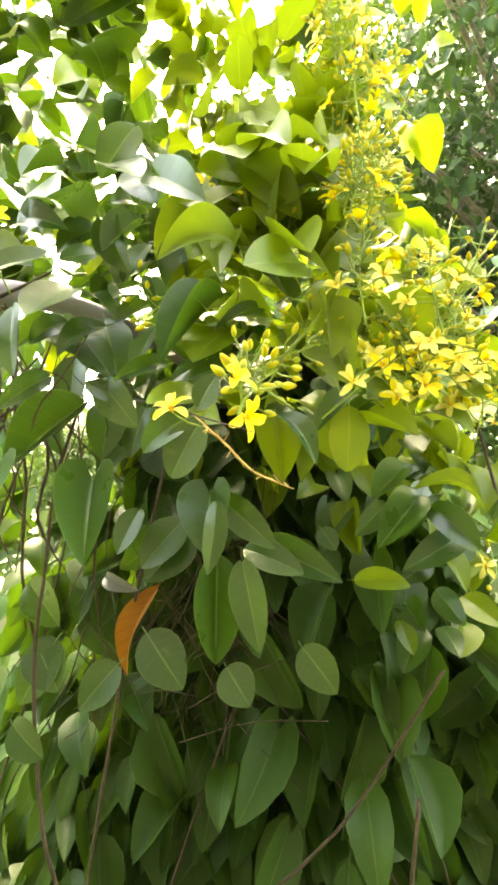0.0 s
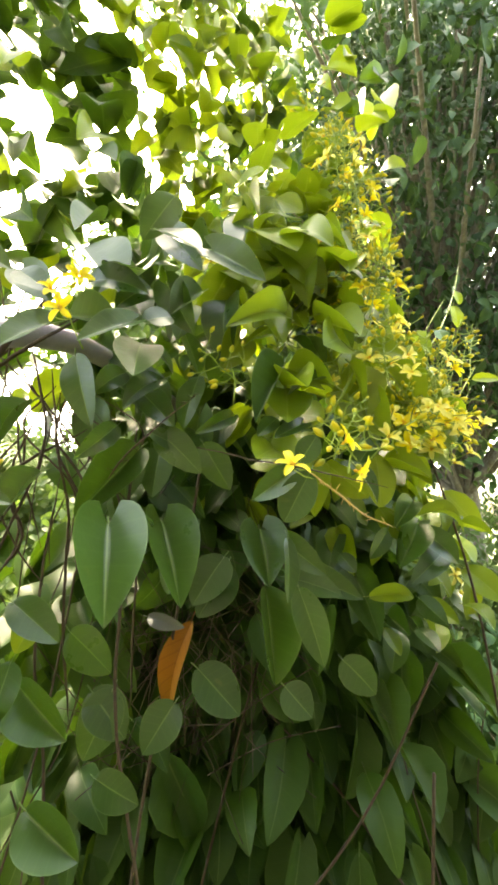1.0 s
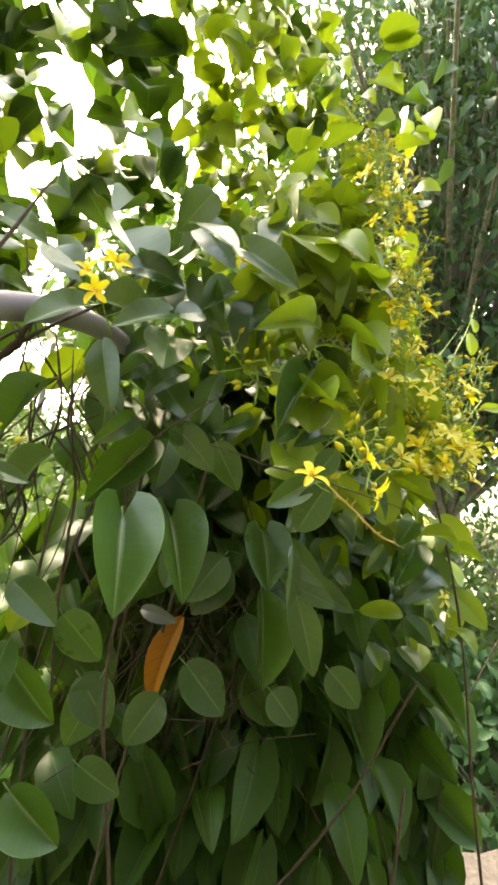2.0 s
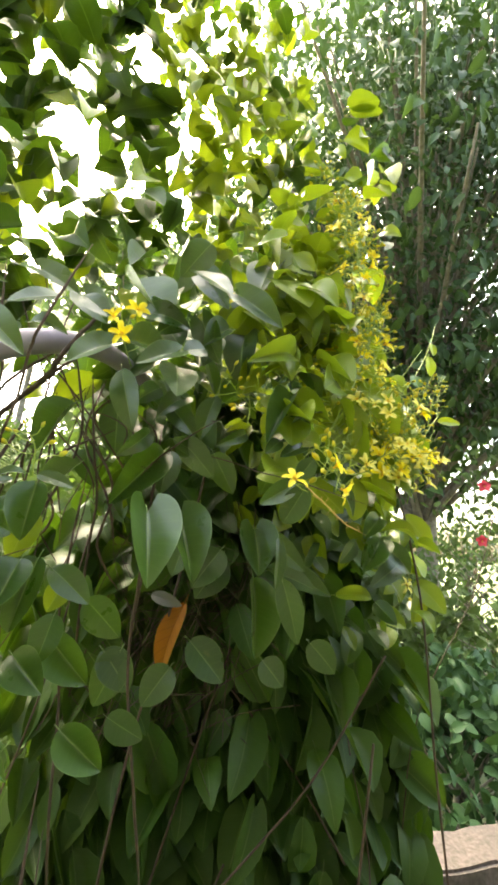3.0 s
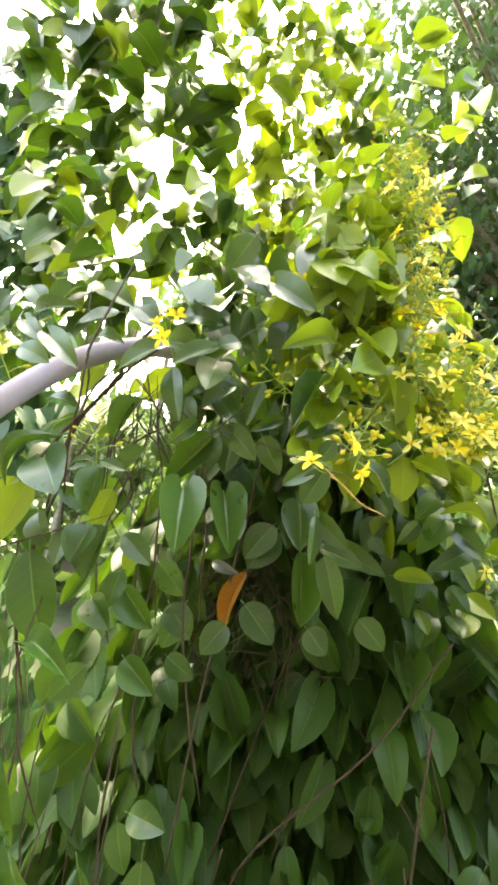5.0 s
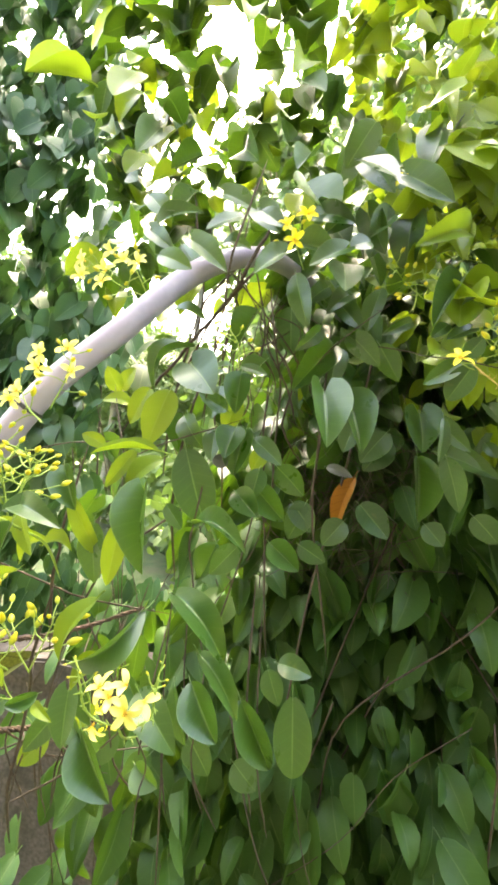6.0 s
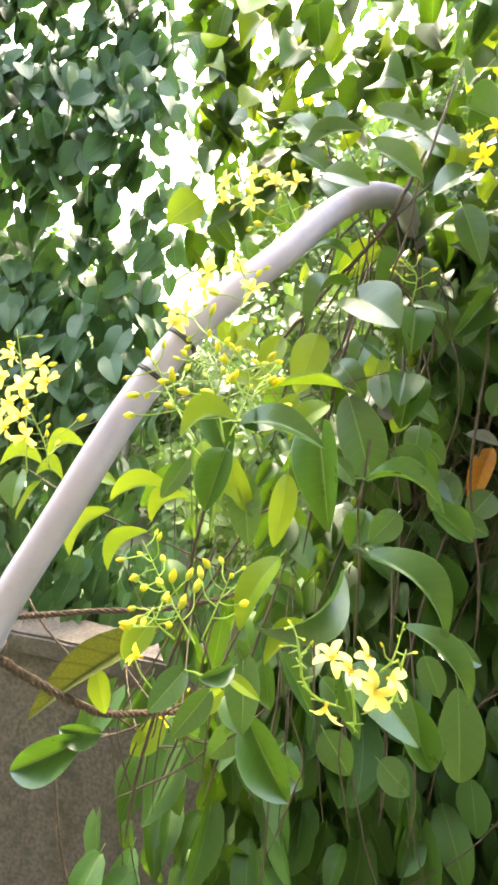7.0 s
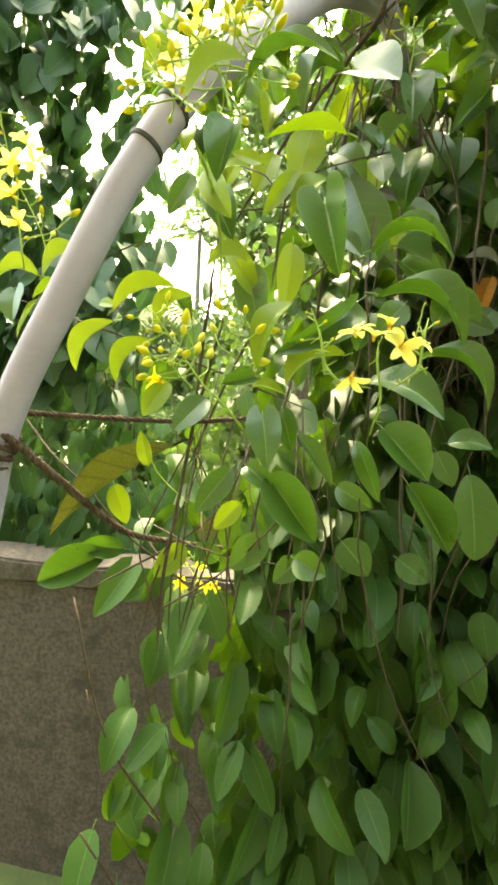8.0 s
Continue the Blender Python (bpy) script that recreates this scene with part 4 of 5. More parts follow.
stem(vine, [(-0.226, 0.370, 1.247), (-0.235, 0.340, 1.336), (-0.243, 0.340, 1.425), (-0.257, 0.340, 1.499), (-0.258, 0.340, 1.565), (-0.259, 0.370, 1.655)], 0.0014, 0.0013, TWIG, "stem", 0.0010, 25, 0)
stem(vine, [(-0.433, 0.090, 1.477), (-0.426, 0.110, 1.463), (-0.426, 0.150, 1.438), (-0.434, 0.190, 1.391)], 0.0012, 0.0011, STALK, "stem", 0.0006, 26, 0)
stem(vine, [(-0.491, 0.230, 1.067), (-0.478, 0.200, 1.156), (-0.468, 0.200, 1.220), (-0.456, 0.190, 1.281), (-0.444, 0.170, 1.319), (-0.422, 0.159, 1.396)], 0.0019, 0.0016, TWIG, "stem", 0.0006, 27, 0)
stem(vine, [(-0.338, 0.330, 1.037), (-0.342, 0.300, 1.127), (-0.346, 0.300, 1.195), (-0.350, 0.300, 1.254), (-0.357, 0.330, 1.344)], 0.0014, 0.0012, TWIG, "stem", 0.0010, 28, 0)
stem(vine, [(-0.430, 0.320, 1.040), (-0.415, 0.280, 1.128), (-0.399, 0.270, 1.217), (-0.384, 0.250, 1.289), (-0.365, 0.256, 1.374)], 0.0016, 0.0014, TWIG, "stem", 0.0010, 29, 0)
stem(vine, [(-0.224, 0.330, 1.056), (-0.234, 0.300, 1.146), (-0.242, 0.300, 1.223), (-0.244, 0.300, 1.280), (-0.248, 0.330, 1.370)], 0.0016, 0.0014, TWIG, "stem", 0.0010, 30, 0)
stem(vine, [(-0.480, 0.290, 1.053), (-0.455, 0.260, 1.139), (-0.434, 0.260, 1.207), (-0.417, 0.250, 1.256), (-0.387, 0.263, 1.340)], 0.0011, 0.0010, TWIG, "stem", 0.0010, 32, 0)
stem(vine, [(-0.499, 0.280, 1.049), (-0.514, 0.250, 1.137), (-0.520, 0.250, 1.175), (-0.490, 0.240, 1.239), (-0.453, 0.257, 1.320)], 0.0011, 0.0010, TWIG, "stem", 0.0010, 33, 0)
stem(vine, [(-0.287, 0.330, 1.043), (-0.304, 0.300, 1.131), (-0.318, 0.300, 1.207), (-0.325, 0.300, 1.265), (-0.334, 0.330, 1.355)], 0.0010, 0.0010, TWIG, "stem", 0.0010, 34, 0)
stem(vine, [(-0.350, 0.230, 1.094), (-0.336, 0.200, 1.182), (-0.331, 0.200, 1.216), (-0.349, 0.200, 1.257), (-0.384, 0.230, 1.340)], 0.0009, 0.0008, TWIG, "stem", 0.0006, 35, 0)
stem(vine, [(-0.477, 0.293, 1.113), (-0.534, 0.250, 1.180), (-0.579, 0.240, 1.233), (-0.623, 0.240, 1.271), (-0.692, 0.270, 1.329)], 0.0013, 0.0010, TWIG, "stem", 0.0006, 36, 0)
stem(vine, [(-0.499, 0.200, 1.286), (-0.486, 0.200, 1.259), (-0.456, 0.200, 1.233)], 0.0007, 0.0006, STALK, "stem", 0.0006, 37, 0)
stem(vine, [(-0.387, 0.150, 1.279), (-0.394, 0.140, 1.296), (-0.407, 0.120, 1.317), (-0.421, 0.100, 1.333)], 0.0010, 0.0010, STALK, "stem", 0.0006, 38, 0)
stem(vine, [(0.150, 0.420, 1.761), (0.195, 0.430, 1.831), (0.259, 0.450, 1.910), (0.300, 0.460, 1.982), (0.322, 0.466, 2.040)], 0.0011, 0.0008, STALK, "stem", 0.0006, 64, 0)
leaf(vine, (0.289, 0.450, 1.952), (0.285, 0.445, 1.910), 0.023, 0, "oval", YOUNG_LIT)
leaf(vine, (0.300, 0.455, 1.984), (0.299, 0.450, 1.956), 0.016, 0, "oval", YOUNG_LIT)
leaf(vine, (0.276, 0.452, 1.937), (0.262, 0.445, 1.935), 0.010, 0, "arch")
leaf(vine, (0.300, 0.455, 1.986), (0.288, 0.450, 1.981), 0.010, 0, "arch")
leaf(vine, (0.246, 0.440, 1.900), (0.250, 0.435, 1.876), 0.028, 0, "flat")
leaf(vine, (0.226, 0.440, 1.883), (0.193, 0.435, 1.847), 0.018, 0, "flat", YOUNG_LIT)
leaf(vine, (0.212, 0.440, 1.865), (0.153, 0.435, 1.864), 0.019, 0, "arch", YOUNG_LIT)
stem(vine, [(0.238, 0.420, 1.771), (0.268, 0.420, 1.812), (0.283, 0.420, 1.833)], 0.0010, 0.0007, STALK, "stem", 0.0006, 65, 0)
raceme(vine, (0.273, 0.420, 1.816), (0.301, 0.430, 1.903), 14, 66, size=0.0055, spread=0.012, start=0.2)
leaf(vine, (0.276, 0.420, 1.813), (0.313, 0.410, 1.812), 0.019, 0, "flat", YOUNG_LIT)
raceme(vine, (0.123, 0.360, 1.699), (0.209, 0.380, 1.811), 16, 67, size=0.0075, spread=0.026, start=0.15)
raceme(vine, (0.101, 0.350, 1.701), (0.170, 0.370, 1.786), 16, 68, size=0.0075, spread=0.026, start=0.15)
raceme(vine, (0.146, 0.360, 1.699), (0.234, 0.380, 1.782), 12, 69, size=0.007, spread=0.022, start=0.2)
stem(vine, [(-0.035, 0.270, 1.681), (-0.006, 0.280, 1.709), (0.035, 0.300, 1.773), (0.072, 0.320, 1.853)], 0.0014, 0.0010, STALK, "stem", 0.0006, 70, 0)
stem(vine, [(-0.101, 0.270, 1.705), (-0.099, 0.270, 1.725), (-0.103, 0.270, 1.744)], 0.0007, 0.0006, STALK, "stem", 0.0006, 71, 0)
stem(vine, [(-0.482, 0.285, 1.045), (-0.475, 0.250, 1.134), (-0.469, 0.245, 1.219), (-0.457, 0.250, 1.298), (-0.444, 0.286, 1.387)], 0.0010, 0.0009, TWIG, "stem", 0.0010, 90, 0)
stem(vine, [(-0.501, 0.298, 1.040), (-0.488, 0.260, 1.129), (-0.479, 0.255, 1.188), (-0.474, 0.262, 1.241), (-0.466, 0.304, 1.330)], 0.0012, 0.0009, TWIG, "stem", 0.0010, 91, 0)
stem(vine, [(-0.490, 0.306, 1.040), (-0.466, 0.270, 1.127), (-0.447, 0.265, 1.197), (-0.440, 0.274, 1.261), (-0.429, 0.317, 1.349)], 0.0014, 0.0009, TWIG, "stem", 0.0010, 92, 0)
stem(vine, [(-0.436, 0.358, 1.049), (-0.444, 0.280, 1.125), (-0.450, 0.245, 1.180), (-0.464, 0.286, 1.208), (-0.489, 0.387, 1.258)], 0.0010, 0.0009, TWIG, "stem", 0.0010, 93, 0)
stem(vine, [(-0.526, 0.264, 1.046), (-0.504, 0.250, 1.131), (-0.497, 0.255, 1.158), (-0.487, 0.250, 1.187), (-0.458, 0.266, 1.271)], 0.0012, 0.0009, TWIG, "stem", 0.0010, 94, 0)
stem(vine, [(-0.591, 0.278, 1.104), (-0.516, 0.260, 1.153), (-0.484, 0.265, 1.173), (-0.458, 0.262, 1.195), (-0.390, 0.284, 1.254)], 0.0014, 0.0009, TWIG, "stem", 0.0010, 95, 0)
stem(vine, [(-0.433, 0.332, 1.047), (-0.428, 0.270, 1.131), (-0.424, 0.245, 1.196), (-0.420, 0.274, 1.243), (-0.413, 0.351, 1.320)], 0.0010, 0.0009, TWIG, "stem", 0.0010, 96, 0)
stem(vine, [(-0.472, 0.368, 1.061), (-0.489, 0.280, 1.128), (-0.497, 0.255, 1.156), (-0.524, 0.286, 1.163), (-0.582, 0.383, 1.177)], 0.0012, 0.0009, TWIG, "stem", 0.0010, 97, 0)
stem(vine, [(-0.515, 0.244, 1.091), (-0.447, 0.250, 1.137), (-0.419, 0.265, 1.157), (-0.395, 0.250, 1.186), (-0.343, 0.247, 1.251)], 0.0014, 0.0009, TWIG, "stem", 0.0010, 98, 0)
stem(vine, [(-0.556, 0.330, 1.179), (-0.475, 0.260, 1.176), (-0.445, 0.245, 1.174), (-0.414, 0.262, 1.162), (-0.339, 0.332, 1.133)], 0.0010, 0.0009, TWIG, "stem", 0.0010, 99, 0)
stem(vine, [(-0.370, 0.327, 1.051), (-0.385, 0.270, 1.135), (-0.393, 0.255, 1.182), (-0.404, 0.274, 1.216), (-0.428, 0.346, 1.292)], 0.0012, 0.0009, TWIG, "stem", 0.0010, 100, 0)
stem(vine, [(-0.378, 0.332, 1.046), (-0.367, 0.280, 1.133), (-0.359, 0.265, 1.193), (-0.359, 0.286, 1.241), (-0.360, 0.352, 1.323)], 0.0014, 0.0009, TWIG, "stem", 0.0010, 101, 0)
stem(vine, [(-0.263, 0.292, 1.068), (-0.285, 0.250, 1.155), (-0.294, 0.245, 1.190), (-0.294, 0.250, 1.222), (-0.294, 0.294, 1.311)], 0.0010, 0.0009, TWIG, "stem", 0.0010, 102, 0)
stem(vine, [(-0.202, 0.298, 1.069), (-0.216, 0.260, 1.158), (-0.224, 0.255, 1.211), (-0.228, 0.262, 1.259), (-0.235, 0.305, 1.348)], 0.0012, 0.0009, TWIG, "stem", 0.0010, 103, 0)
# open flowers
flower(vine, (-0.071, 0.206, 1.643), 0.0265, (-0.1, -0.8, 0.7), 16, "yellow", 0.12, 5)
flower(vine, (-0.037, 0.198, 1.658), 0.0280, (0.5, -0.6, 0.5), 22, "yellow", 0.30, 5)
flower(vine, (-0.031, 0.195, 1.639), 0.0280, (0.7, -0.55, -0.35), 56, "yellow", 0.30, 5)
raceme(vine, (-0.034, 0.222, 1.652), (-0.022, 0.205, 1.682), 9, 49, size=0.011, spread=0.012)
flower(vine, (0.040, 0.270, 1.682), 0.0270, (-0.2, -1, 0.1), 0, "pale", 0.10, 5)
flower(vine, (0.064, 0.282, 1.699), 0.0270, (-0.1, -1, 0.35), 31, "yellow", 0.20, 5)
flower(vine, (0.078, 0.294, 1.678), 0.0270, (0.0, -1, 0.6), 62, "pale", 0.30, 5)
flower(vine, (0.094, 0.306, 1.717), 0.0270, (0.1, -1, 0.1), 93, "yellow", 0.10, 5)
flower(vine, (0.092, 0.270, 1.713), 0.0270, (0.2, -1, 0.35), 124, "pale", 0.20, 5)
flower(vine, (0.111, 0.282, 1.700), 0.0270, (-0.2, -1, 0.6), 155, "yellow", 0.30, 5)
flower(vine, (0.133, 0.294, 1.697), 0.0270, (-0.1, -1, 0.1), 186, "pale", 0.10, 5)
flower(vine, (0.150, 0.306, 1.714), 0.0270, (0.0, -1, 0.35), 217, "yellow", 0.20, 5)
flower(vine, (0.140, 0.270, 1.697), 0.0270, (0.1, -1, 0.6), 248, "pale", 0.30, 5)
flower(vine, (0.093, 0.282, 1.684), 0.0270, (0.2, -1, 0.1), 279, "yellow", 0.10, 5)
flower(vine, (0.060, 0.294, 1.711), 0.0270, (-0.2, -1, 0.35), 310, "pale", 0.20, 5)
flower(vine, (0.131, 0.306, 1.721), 0.0270, (-0.1, -1, 0.6), 341, "yellow", 0.30, 5)
flower(vine, (0.109, 0.440, 1.921), 0.0260, (-0.1, -1, 0.2), 0, "yellow", 0.20, 5)
flower(vine, (0.127, 0.450, 1.904), 0.0260, (0.0, -1, 0.2), 29, "yellow", 0.20, 5)
flower(vine, (0.110, 0.460, 1.901), 0.0260, (0.1, -1, 0.2), 58, "yellow", 0.20, 5)
flower(vine, (0.125, 0.440, 1.894), 0.0260, (-0.1, -1, 0.2), 87, "yellow", 0.20, 5)
flower(vine, (0.140, 0.450, 1.882), 0.0260, (0.0, -1, 0.2), 116, "yellow", 0.20, 5)
flower(vine, (0.114, 0.460, 1.899), 0.0260, (0.1, -1, 0.2), 145, "yellow", 0.20, 5)
flower(vine, (0.121, 0.440, 1.912), 0.0260, (-0.1, -1, 0.2), 174, "yellow", 0.20, 5)
flower(vine, (0.031, 0.360, 1.770), 0.0260, (-0.1, -1, 0.2), 0, "pale", 0.30, 5)
flower(vine, (0.049, 0.370, 1.763), 0.0260, (0.0, -1, 0.2), 37, "pale", 0.30, 5)
flower(vine, (0.081, 0.380, 1.781), 0.0260, (0.1, -1, 0.2), 74, "pale", 0.30, 5)
flower(vine, (0.095, 0.360, 1.785), 0.0260, (-0.1, -1, 0.2), 111, "pale", 0.30, 5)
flower(vine, (0.067, 0.370, 1.750), 0.0260, (0.0, -1, 0.2), 148, "pale", 0.30, 5)
flower(vine, (0.122, 0.380, 1.764), 0.0260, (0.1, -1, 0.2), 185, "pale", 0.30, 5)
flower(vine, (0.347, 0.620, 1.654), 0.0260, (0, -1, 0.2), 0, "pale", 0.20, 5)
flower(vine, (0.359, 0.620, 1.648), 0.0260, (0, -1, 0.2), 33, "pale", 0.20, 5)
flower(vine, (0.334, 0.620, 1.649), 0.0260, (0, -1, 0.2), 66, "pale", 0.20, 5)
flower(vine, (0.367, 0.620, 1.640), 0.0260, (0, -1, 0.2), 99, "pale", 0.20, 5)
flower(vine, (0.179, 0.374, 1.707), 0.0297, (0.24, -1, 0.83), 0, "yellow", 0.01, 5)
flower(vine, (0.144, 0.353, 1.690), 0.0295, (-0.39, -1, 0.42), 29, "pale", 0.07, 5)
flower(vine, (0.141, 0.335, 1.705), 0.0261, (-0.22, -1, 0.82), 58, "pale", 0.23, 5)
flower(vine, (0.081, 0.302, 1.684), 0.0281, (-0.37, -1, 0.0), 87, "yellow", 0.26, 5)
flower(vine, (0.115, 0.340, 1.725), 0.0294, (-0.21, -1, 0.87), 116, "pale", 0.16, 5)
flower(vine, (0.198, 0.385, 1.743), 0.0285, (0.47, -1, 0.8), 145, "pale", 0.09, 5)
flower(vine, (0.117, 0.322, 1.722), 0.0253, (-0.2, -1, 0.54), 174, "yellow", 0.00, 5)
flower(vine, (0.177, 0.360, 1.726), 0.0291, (-0.02, -1, 0.28), 203, "pale", 0.14, 5)
flower(vine, (0.206, 0.389, 1.753), 0.0251, (0.25, -1, 0.76), 232, "pale", 0.01, 5)
flower(vine, (0.206, 0.382, 1.732), 0.0250, (-0.45, -1, 0.16), 261, "yellow", 0.29, 5)
flower(vine, (0.108, 0.337, 1.695), 0.0297, (-0.16, -1, 0.32), 290, "pale", 0.16, 5)
flower(vine, (0.212, 0.387, 1.750), 0.0290, (0.36, -1, 0.03), 319, "pale", 0.28, 5)
flower(vine, (0.085, 0.314, 1.710), 0.0296, (-0.16, -1, 0.83), 348, "yellow", 0.16, 5)
flower(vine, (0.109, 0.318, 1.713), 0.0254, (-0.35, -1, 0.62), 377, "pale", 0.30, 5)
flower(vine, (0.108, 0.336, 1.732), 0.0277, (-0.09, -1, 0.21), 406, "pale", 0.18, 5)
flower(vine, (0.208, 0.379, 1.726), 0.0253, (0.42, -1, 0.03), 435, "yellow", 0.15, 5)
flower(vine, (0.224, 0.393, 1.751), 0.0297, (0.13, -1, 0.71), 464, "pale", 0.03, 5)
flower(vine, (0.150, 0.357, 1.735), 0.0265, (-0.05, -1, 0.9), 493, "pale", 0.26, 5)
flower(vine, (0.240, 0.397, 1.732), 0.0286, (-0.02, -1, 0.26), 522, "yellow", 0.12, 5)
flower(vine, (0.104, 0.334, 1.714), 0.0298, (0.13, -1, 0.45), 551, "pale", 0.10, 5)
flower(vine, (0.111, 0.400, 1.879), 0.0250, (0.23, -1, 0.3), 0, "pale", 0.15, 5)
flower(vine, (0.159, 0.400, 1.879), 0.0250, (0.23, -1, 0.3), 29, "pale", 0.15, 5)
flower(vine, (0.151, 0.400, 1.864), 0.0250, (0.13, -1, 0.3), 58, "pale", 0.15, 5)
flower(vine, (0.152, 0.400, 1.879), 0.0250, (0.16, -1, 0.3), 87, "pale", 0.15, 5)
flower(vine, (0.122, 0.400, 1.870), 0.0250, (0.22, -1, 0.3), 116, "pale", 0.15, 5)
flower(vine, (0.148, 0.400, 1.881), 0.0250, (0.36, -1, 0.3), 145, "pale", 0.15, 5)
flower(vine, (0.144, 0.400, 1.868), 0.0250, (-0.39, -1, 0.3), 174, "pale", 0.15, 5)
raceme(vine, (0.085, 0.330, 1.700), (0.148, 0.340, 1.750), 9, 170, size=0.0085, spread=0.026, start=0.3)
raceme(vine, (0.096, 0.330, 1.693), (0.158, 0.340, 1.755), 9, 171, size=0.0085, spread=0.026, start=0.3)
raceme(vine, (0.088, 0.330, 1.691), (0.160, 0.340, 1.755), 9, 172, size=0.0085, spread=0.026, start=0.3)
raceme(vine, (0.096, 0.330, 1.689), (0.147, 0.340, 1.731), 9, 173, size=0.0085, spread=0.026, start=0.3)
raceme(vine, (0.102, 0.330, 1.696), (0.139, 0.340, 1.760), 9, 174, size=0.0085, spread=0.026, start=0.3)
flower(vine, (-0.235, 0.242, 1.765), 0.0260, (-0.1, -1, 0.1), 20, "yellow", 0.00, 5)
flower(vine, (-0.225, 0.245, 1.794), 0.0270, (0.2, -1, 0.1), 40, "yellow", 0.20, 5)
flower(vine, (-0.245, 0.250, 1.784), 0.0250, (-0.3, -1, 0.3), 10, "yellow", 0.30, 5)
flower(vine, (0.189, 0.400, 1.545), 0.0260, (0.1, -1, 0.3), 10, "pale", 0.00, 5)
flower(vine, (-0.116, 0.330, 1.888), 0.0260, (0, -1, 0.2), 15, "yellow", 0.00, 5)
flower(vine, (-0.090, 0.330, 1.900), 0.0260, (0.2, -1, 0.1), 45, "yellow", 0.00, 5)
flower(vine, (-0.061, 0.335, 1.895), 0.0260, (0, -1, 0.2), 5, "yellow", 0.00, 5)
flower(vine_left, (-0.606, 0.150, 1.527), 0.0270, (-0.35, -1, 0.1), 0, "pale", 0.05, 5)
flower(vine_left, (-0.590, 0.160, 1.523), 0.0270, (0.0, -1, 0.4), 23, "pale", 0.20, 5)
flower(vine_left, (-0.600, 0.155, 1.506), 0.0270, (0.35, -1, 0.1), 46, "pale", 0.35, 5)
flower(vine_left, (-0.605, 0.150, 1.489), 0.0270, (-0.35, -1, 0.0), 69, "pale", 0.05, 5)
flower(vine_left, (-0.586, 0.165, 1.511), 0.0270, (0.0, -1, 0.1), 92, "pale", 0.20, 5)
flower(vine_left, (-0.595, 0.150, 1.479), 0.0270, (0.35, -1, 0.4), 115, "pale", 0.35, 5)
flower(vine_left, (-0.607, 0.150, 1.469), 0.0270, (-0.35, -1, 0.1), 138, "pale", 0.05, 5)
flower(vine_left, (-0.596, 0.160, 1.463), 0.0270, (0.0, -1, 0.0), 161, "pale", 0.20, 5)
flower(vine_left, (-0.616, 0.150, 1.510), 0.0270, (0.35, -1, 0.1), 184, "pale", 0.35, 5)
flower(vine_left, (-0.466, 0.150, 1.574), 0.0250, (-0.3, -1, 0.2), 0, "pale", 0.10, 5)
flower(vine_left, (-0.473, 0.150, 1.565), 0.0250, (0.0, -1, 0.2), 27, "pale", 0.20, 5)
flower(vine_left, (-0.457, 0.160, 1.598), 0.0250, (0.3, -1, 0.2), 54, "pale", 0.30, 5)
flower(vine_left, (-0.415, 0.150, 1.595), 0.0250, (-0.3, -1, 0.2), 81, "pale", 0.10, 5)
flower(vine_left, (-0.435, 0.170, 1.619), 0.0250, (0.0, -1, 0.2), 108, "pale", 0.20, 5)
flower(vine_left, (-0.457, 0.160, 1.611), 0.0250, (0.3, -1, 0.2), 135, "pale", 0.30, 5)
flower(vine_left, (-0.470, 0.240, 1.734), 0.0260, (-0.3, -1, 0.2), 0, "pale", 0.10, 5)
flower(vine_left, (-0.444, 0.240, 1.724), 0.0260, (0.0, -1, 0.2), 25, "pale", 0.20, 5)
flower(vine_left, (-0.422, 0.240, 1.735), 0.0260, (0.3, -1, 0.2), 50, "pale", 0.30, 5)
flower(vine_left, (-0.441, 0.230, 1.707), 0.0260, (-0.3, -1, 0.2), 75, "pale", 0.10, 5)
flower(vine_left, (-0.401, 0.230, 1.729), 0.0260, (0.0, -1, 0.2), 100, "pale", 0.20, 5)
flower(vine_left, (-0.473, 0.240, 1.715), 0.0260, (0.3, -1, 0.2), 125, "pale", 0.30, 5)
flower(vine_left, (-0.443, 0.250, 1.750), 0.0260, (-0.3, -1, 0.2), 150, "pale", 0.10, 5)
flower(vine_low, (-0.332, 0.085, 1.365), 0.0250, (-0.3, -0.5, 1), 0, "cream", -0.10, 5)
flower(vine_low, (-0.323, 0.080, 1.362), 0.0250, (0.1, -0.45, 1), 25, "cream", 0.15, 4)
flower(vine_low, (-0.314, 0.085, 1.369), 0.0250, (0, -0.4, 1), 50, "cream", 0.35, 3)
flower(vine_low, (-0.310, 0.078, 1.357), 0.0250, (0.3, -0.9, 0.3), 75, "cream", 0.05, 5)
flower(vine_low, (-0.301, 0.085, 1.361), 0.0250, (0.8, -0.4, 0.6), 100, "cream", 0.30, 3)
flower(vine_low, (-0.333, 0.080, 1.343), 0.0250, (-0.3, -0.4, -1), 125, "cream", 0.30, 3)
stem(vine_low, [(-0.354, 0.090, 1.373), (-0.350, 0.090, 1.359), (-0.347, 0.090, 1.348), (-0.338, 0.090, 1.339), (-0.321, 0.090, 1.336)], 0.0008, 0.0008, STALK, "stem", 0.0006, 81, 14)
stem(vine_low, [(-0.292, 0.090, 1.377), (-0.294, 0.090, 1.363), (-0.296, 0.090, 1.347), (-0.312, 0.090, 1.335)], 0.0008, 0.0008, STALK, "stem", 0.0006, 82, 14)
stem(vine_low, [(-0.314, 0.120, 1.308), (-0.315, 0.090, 1.330), (-0.319, 0.085, 1.348), (-0.320, 0.082, 1.362)], 0.0009, 0.0006, STALK, "stem", 0.0006, 83, 8)
